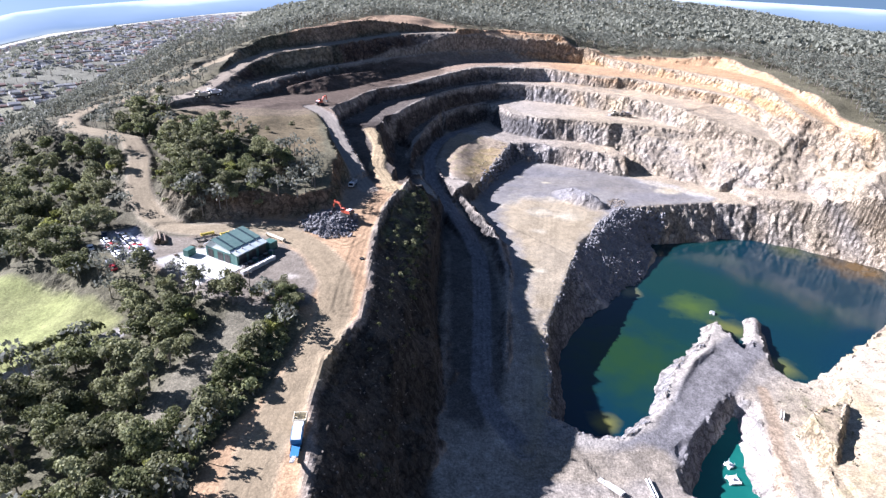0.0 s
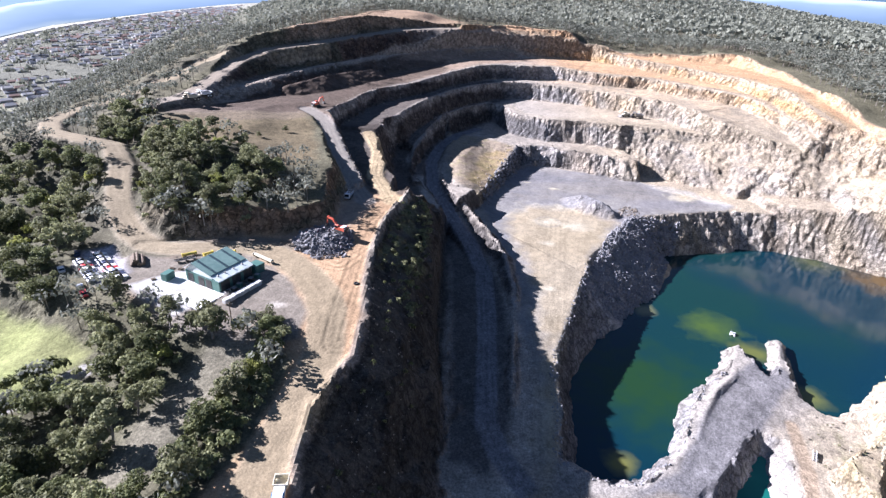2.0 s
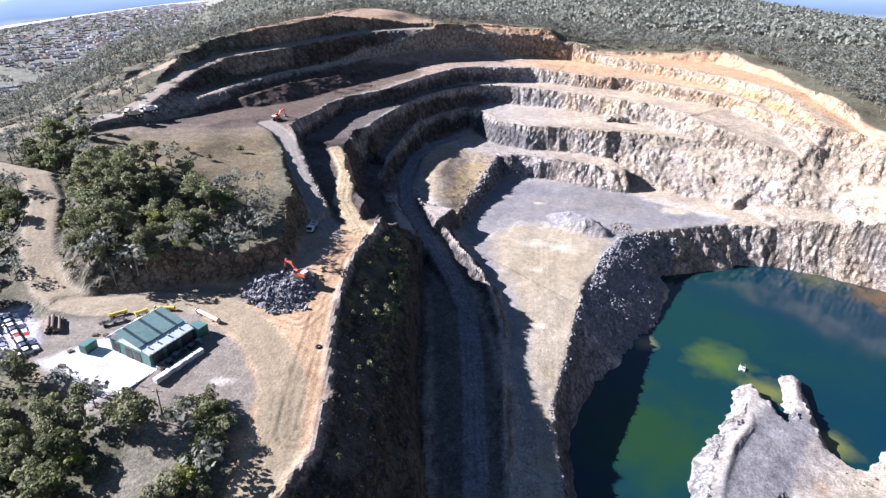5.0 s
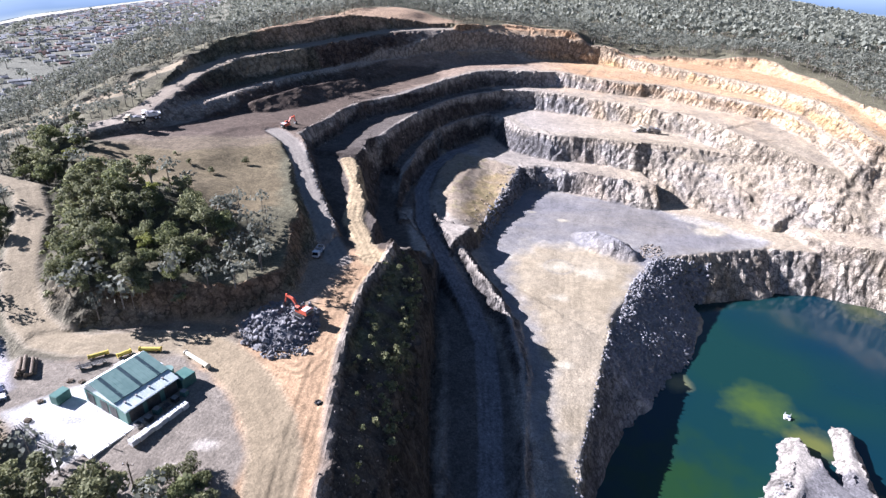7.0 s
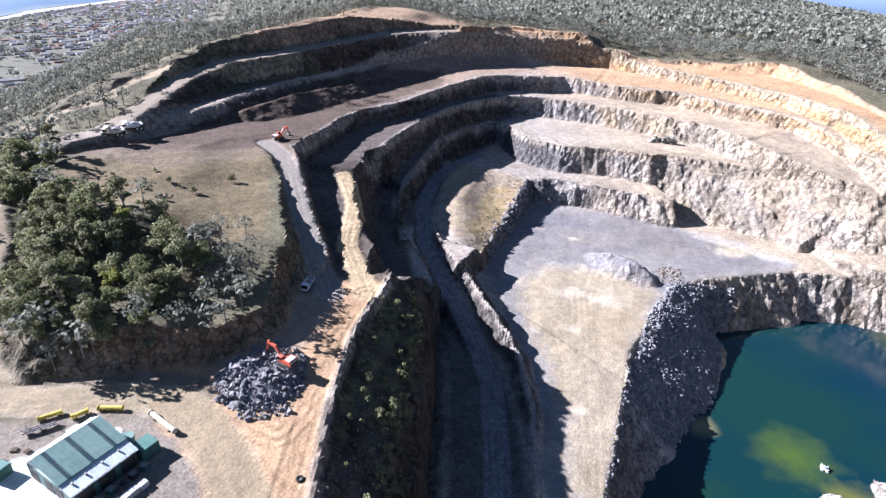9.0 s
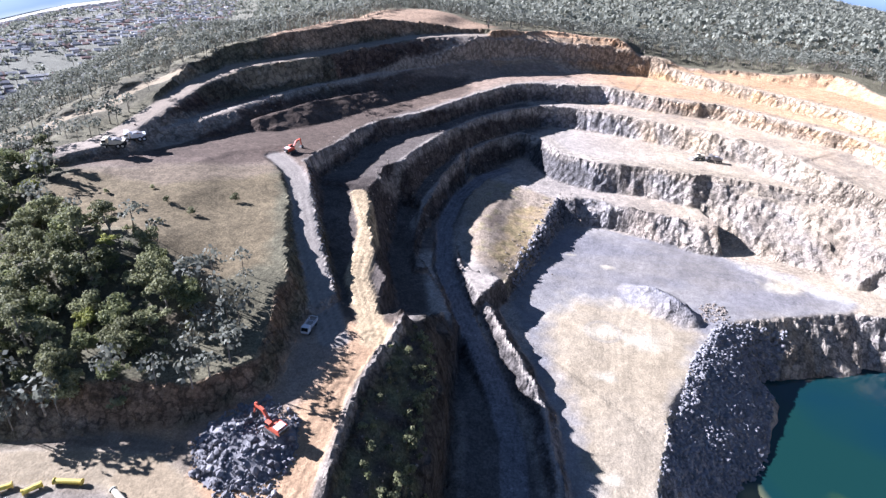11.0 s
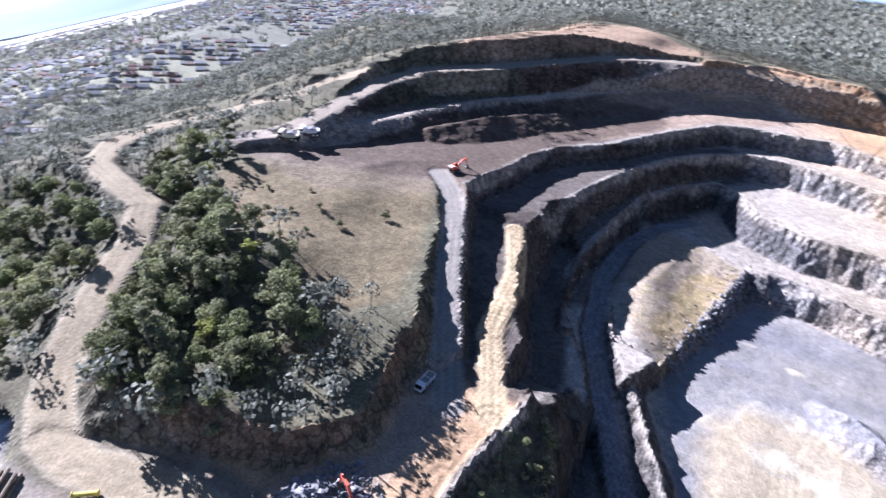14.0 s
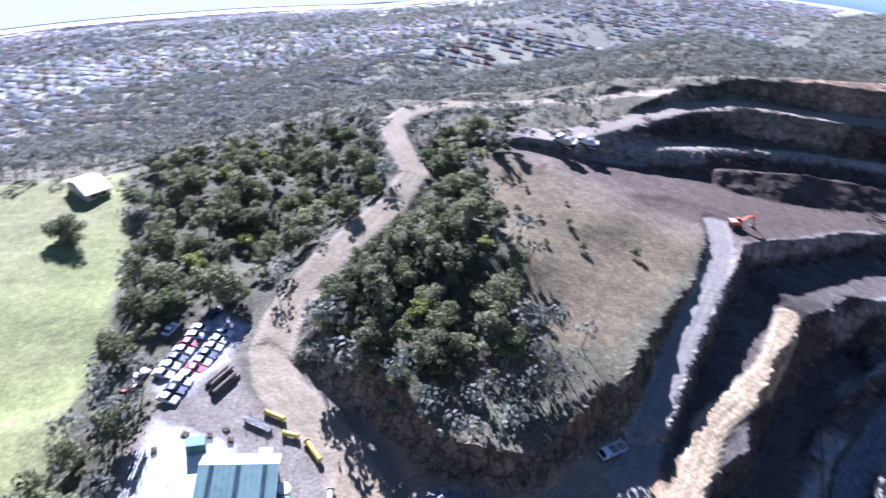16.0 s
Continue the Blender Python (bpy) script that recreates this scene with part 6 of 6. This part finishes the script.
stones_stuff("fallen_stones", "broken stones scattered over the benches", foot + ring_spots([(94, 312), (108, 318), (106, 328), (96, 326)], 160, 0.3, 0.9) + ring_spots([(-24, 80), (-8, 80), (-6, 240), (-16, 250), (-22, 190)], 420, 0.15, 0.5) + ring_spots([(130, 195), (230, 250), (262, 150), (120, 80), (112, 150)], 500, 0.15, 0.6), mat=BROWN_ROCK)


# ---- far town, house by the lawn and hedge ----
def house_material():
    m, nodes, links, b = material("town_roofs", 0.85, 0.0, 0.15)
    geo, ramp = nodes.new("ShaderNodeNewGeometry"), nodes.new("ShaderNodeValToRGB")
    ramp.color_ramp.interpolation = "CONSTANT"
    tones = ((0.0, (0.32, 0.32, 0.32)), (0.3, (0.22, 0.22, 0.23)), (0.5, (0.26, 0.18, 0.15)), (0.72, (0.45, 0.44, 0.42)), (0.82, (0.18, 0.19, 0.2)))
    for k, (at, c) in enumerate(tones):
        e = ramp.color_ramp.elements[k] if k < 2 else ramp.color_ramp.elements.new(at)
        e.position, e.color = at, (*c, 1)
    links.new(geo.outputs["Random Per Island"], ramp.inputs["Fac"])
    links.new(ramp.outputs["Color"], b.inputs["Base Color"])
    return m


def town():
    V, F, off = [], [], 0
    shape = np.array([(-.5, -.5, 0), (.5, -.5, 0), (.5, .5, 0), (-.5, .5, 0), (-.5, -.5, .6), (.5, -.5, .6), (.5, .5, .6), (-.5, .5, .6), (-.5, 0, 1), (.5, 0, 1)])
    faces = [(0, 1, 5, 4), (2, 3, 7, 6), (1, 2, 6, 9, 5), (3, 0, 4, 8, 7), (4, 5, 9, 8), (6, 7, 8, 9)]
    n = 0
    while n < 11000:
        r, a = 330 + 1900 * rng.random() ** 0.8, radians(rng.uniform(-104, -20))
        x, y = r * math.sin(a), 150 + r * math.cos(a)
        if x + 0.3 * y + 10 > -75 or rough_noise(np.array([x]), np.array([y]), 260, 12)[0] < -0.3 or x > -290:
            continue
        street = radians(20 + 25 * (int(x // 320) % 3))
        x, y = 12.5 * round((x * math.cos(street) + y * math.sin(street)) / 12.5), 22 * round((-x * math.sin(street) + y * math.cos(street)) / 22)
        x, y = x * math.cos(street) - y * math.sin(street) + rng.normal(), x * math.sin(street) + y * math.cos(street) + rng.normal()
        size = np.array((rng.uniform(7, 12), rng.uniform(6, 9), rng.uniform(3, 4.6)))
        c, s = math.cos(street), math.sin(street)
        v = shape * size
        V.append(np.stack([v[:, 0] * c - v[:, 1] * s + x, v[:, 0] * s + v[:, 1] * c + y, v[:, 2] + height(x, y) - 0.5], -1))
        F += [tuple(i + off for i in f) for f in faces]
        off += 10
        n += 1
    me = bpy.data.meshes.new("town")
    me.from_pydata(np.concatenate(V), [], F)
    me.materials.append(house_material())
    return tagged(new("town", me), "distant town of low houses in the valley", "town", kind="stuff")


town()


def farmhouse(x, y, turn):
    root = thing("house", "small house with a pale roof beside the lawn", "house", pose(x, y, height(x, y), 0, 0, turn))
    part("wall", block(fresh(), -6, 6, -4, 4, -0.5, 2.8), CREAM, root)
    part("roof", profile(fresh(), [(-6.6, 2.7), (0, 5.0), (6.6, 2.7), (6.6, 2.85), (0, 5.2), (-6.6, 2.85)], -4.6, 4.6), WHITE_TIN, root)
    for y0 in (-2.5, 1.0):
        part("window", block(fresh(), 5.98, 6.05, y0, y0 + 1.4, 1.0, 2.2), GLASS, root)
    part("door", block(fresh(), 5.98, 6.05, -0.6, 0.3, 0, 2.1), TIMBER, root)


farmhouse(-211, 178, 20)
hx, hy = np.linspace(-134, -97, 46), np.linspace(104, 143, 46)
forest("hedge", "dense dark hedge along the lane beside the lawn", hx + rng.normal(0, 0.5, 46), hy + rng.normal(0, 0.5, 46), 4.5, 60, 0.2, DARK_LEAF)


# ---- distance ----
def distance_wall():
    """Glowing wall painted with hazy far hills and lower sky all round the horizon, far behind everything else."""
    m = bpy.data.materials.new("far_haze")
    m.use_nodes = True
    nodes, links = m.node_tree.nodes, m.node_tree.links
    nodes.clear()
    at, split, ramp, span = nodes.new("ShaderNodeTexCoord"), nodes.new("ShaderNodeSeparateXYZ"), nodes.new("ShaderNodeValToRGB"), nodes.new("ShaderNodeMapRange")
    n, squash, shift = nodes.new("ShaderNodeTexNoise"), nodes.new("ShaderNodeMapping"), nodes.new("ShaderNodeMath")
    squash.inputs["Scale"].default_value = (0.0022, 0.0022, 0.012)
    n.inputs["Scale"].default_value, n.inputs["Detail"].default_value = 1.0, 5
    links.new(at.outputs["Object"], squash.inputs["Vector"])
    links.new(squash.outputs["Vector"], n.inputs["Vector"])
    links.new(at.outputs["UV"], split.inputs["Vector"])
    shift.operation = "MULTIPLY_ADD"
    shift.inputs[1].default_value = -0.09
    links.new(n.outputs["Fac"], shift.inputs[0])
    links.new(split.outputs["Y"], shift.inputs[2])
    span.inputs["From Min"].default_value, span.inputs["From Max"].default_value = 0.0, 1.0
    links.new(shift.outputs[0], span.inputs["Value"])
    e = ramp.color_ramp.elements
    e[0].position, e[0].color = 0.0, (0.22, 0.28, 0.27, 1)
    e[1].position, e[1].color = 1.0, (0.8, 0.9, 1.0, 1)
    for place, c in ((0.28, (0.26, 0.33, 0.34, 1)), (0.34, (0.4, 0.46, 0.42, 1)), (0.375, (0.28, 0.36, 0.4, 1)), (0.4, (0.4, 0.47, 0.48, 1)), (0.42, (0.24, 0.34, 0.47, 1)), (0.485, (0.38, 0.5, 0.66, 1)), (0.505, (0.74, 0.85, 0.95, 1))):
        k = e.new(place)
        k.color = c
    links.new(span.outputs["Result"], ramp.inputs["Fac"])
    # the west end is painted paler, as thicker haze
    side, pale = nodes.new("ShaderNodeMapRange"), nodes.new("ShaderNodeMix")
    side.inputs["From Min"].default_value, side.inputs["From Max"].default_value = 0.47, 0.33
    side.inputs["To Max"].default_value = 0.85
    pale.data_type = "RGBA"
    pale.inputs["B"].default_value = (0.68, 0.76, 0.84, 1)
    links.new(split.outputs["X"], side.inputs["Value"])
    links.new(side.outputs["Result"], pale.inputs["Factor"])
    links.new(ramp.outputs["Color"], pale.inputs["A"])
    # the painted haze glows by itself; no lamp lights it
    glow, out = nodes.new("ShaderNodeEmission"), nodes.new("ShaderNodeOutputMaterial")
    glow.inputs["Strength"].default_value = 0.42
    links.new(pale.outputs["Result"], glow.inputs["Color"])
    links.new(glow.outputs[0], out.inputs["Surface"])
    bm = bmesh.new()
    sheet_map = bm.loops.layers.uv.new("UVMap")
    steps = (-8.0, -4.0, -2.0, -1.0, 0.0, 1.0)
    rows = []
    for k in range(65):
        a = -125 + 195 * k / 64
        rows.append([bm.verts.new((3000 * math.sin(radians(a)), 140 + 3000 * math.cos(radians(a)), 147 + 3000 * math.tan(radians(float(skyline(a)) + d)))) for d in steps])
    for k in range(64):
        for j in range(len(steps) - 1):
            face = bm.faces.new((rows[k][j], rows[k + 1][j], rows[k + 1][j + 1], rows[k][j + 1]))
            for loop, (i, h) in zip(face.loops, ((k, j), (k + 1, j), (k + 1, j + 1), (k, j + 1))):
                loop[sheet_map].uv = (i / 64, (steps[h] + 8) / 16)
    return tagged(part("backdrop", bm, m, None), "glowing backdrop painted with pale blue haze over distant hills and valley", "backdrop", kind="structure")


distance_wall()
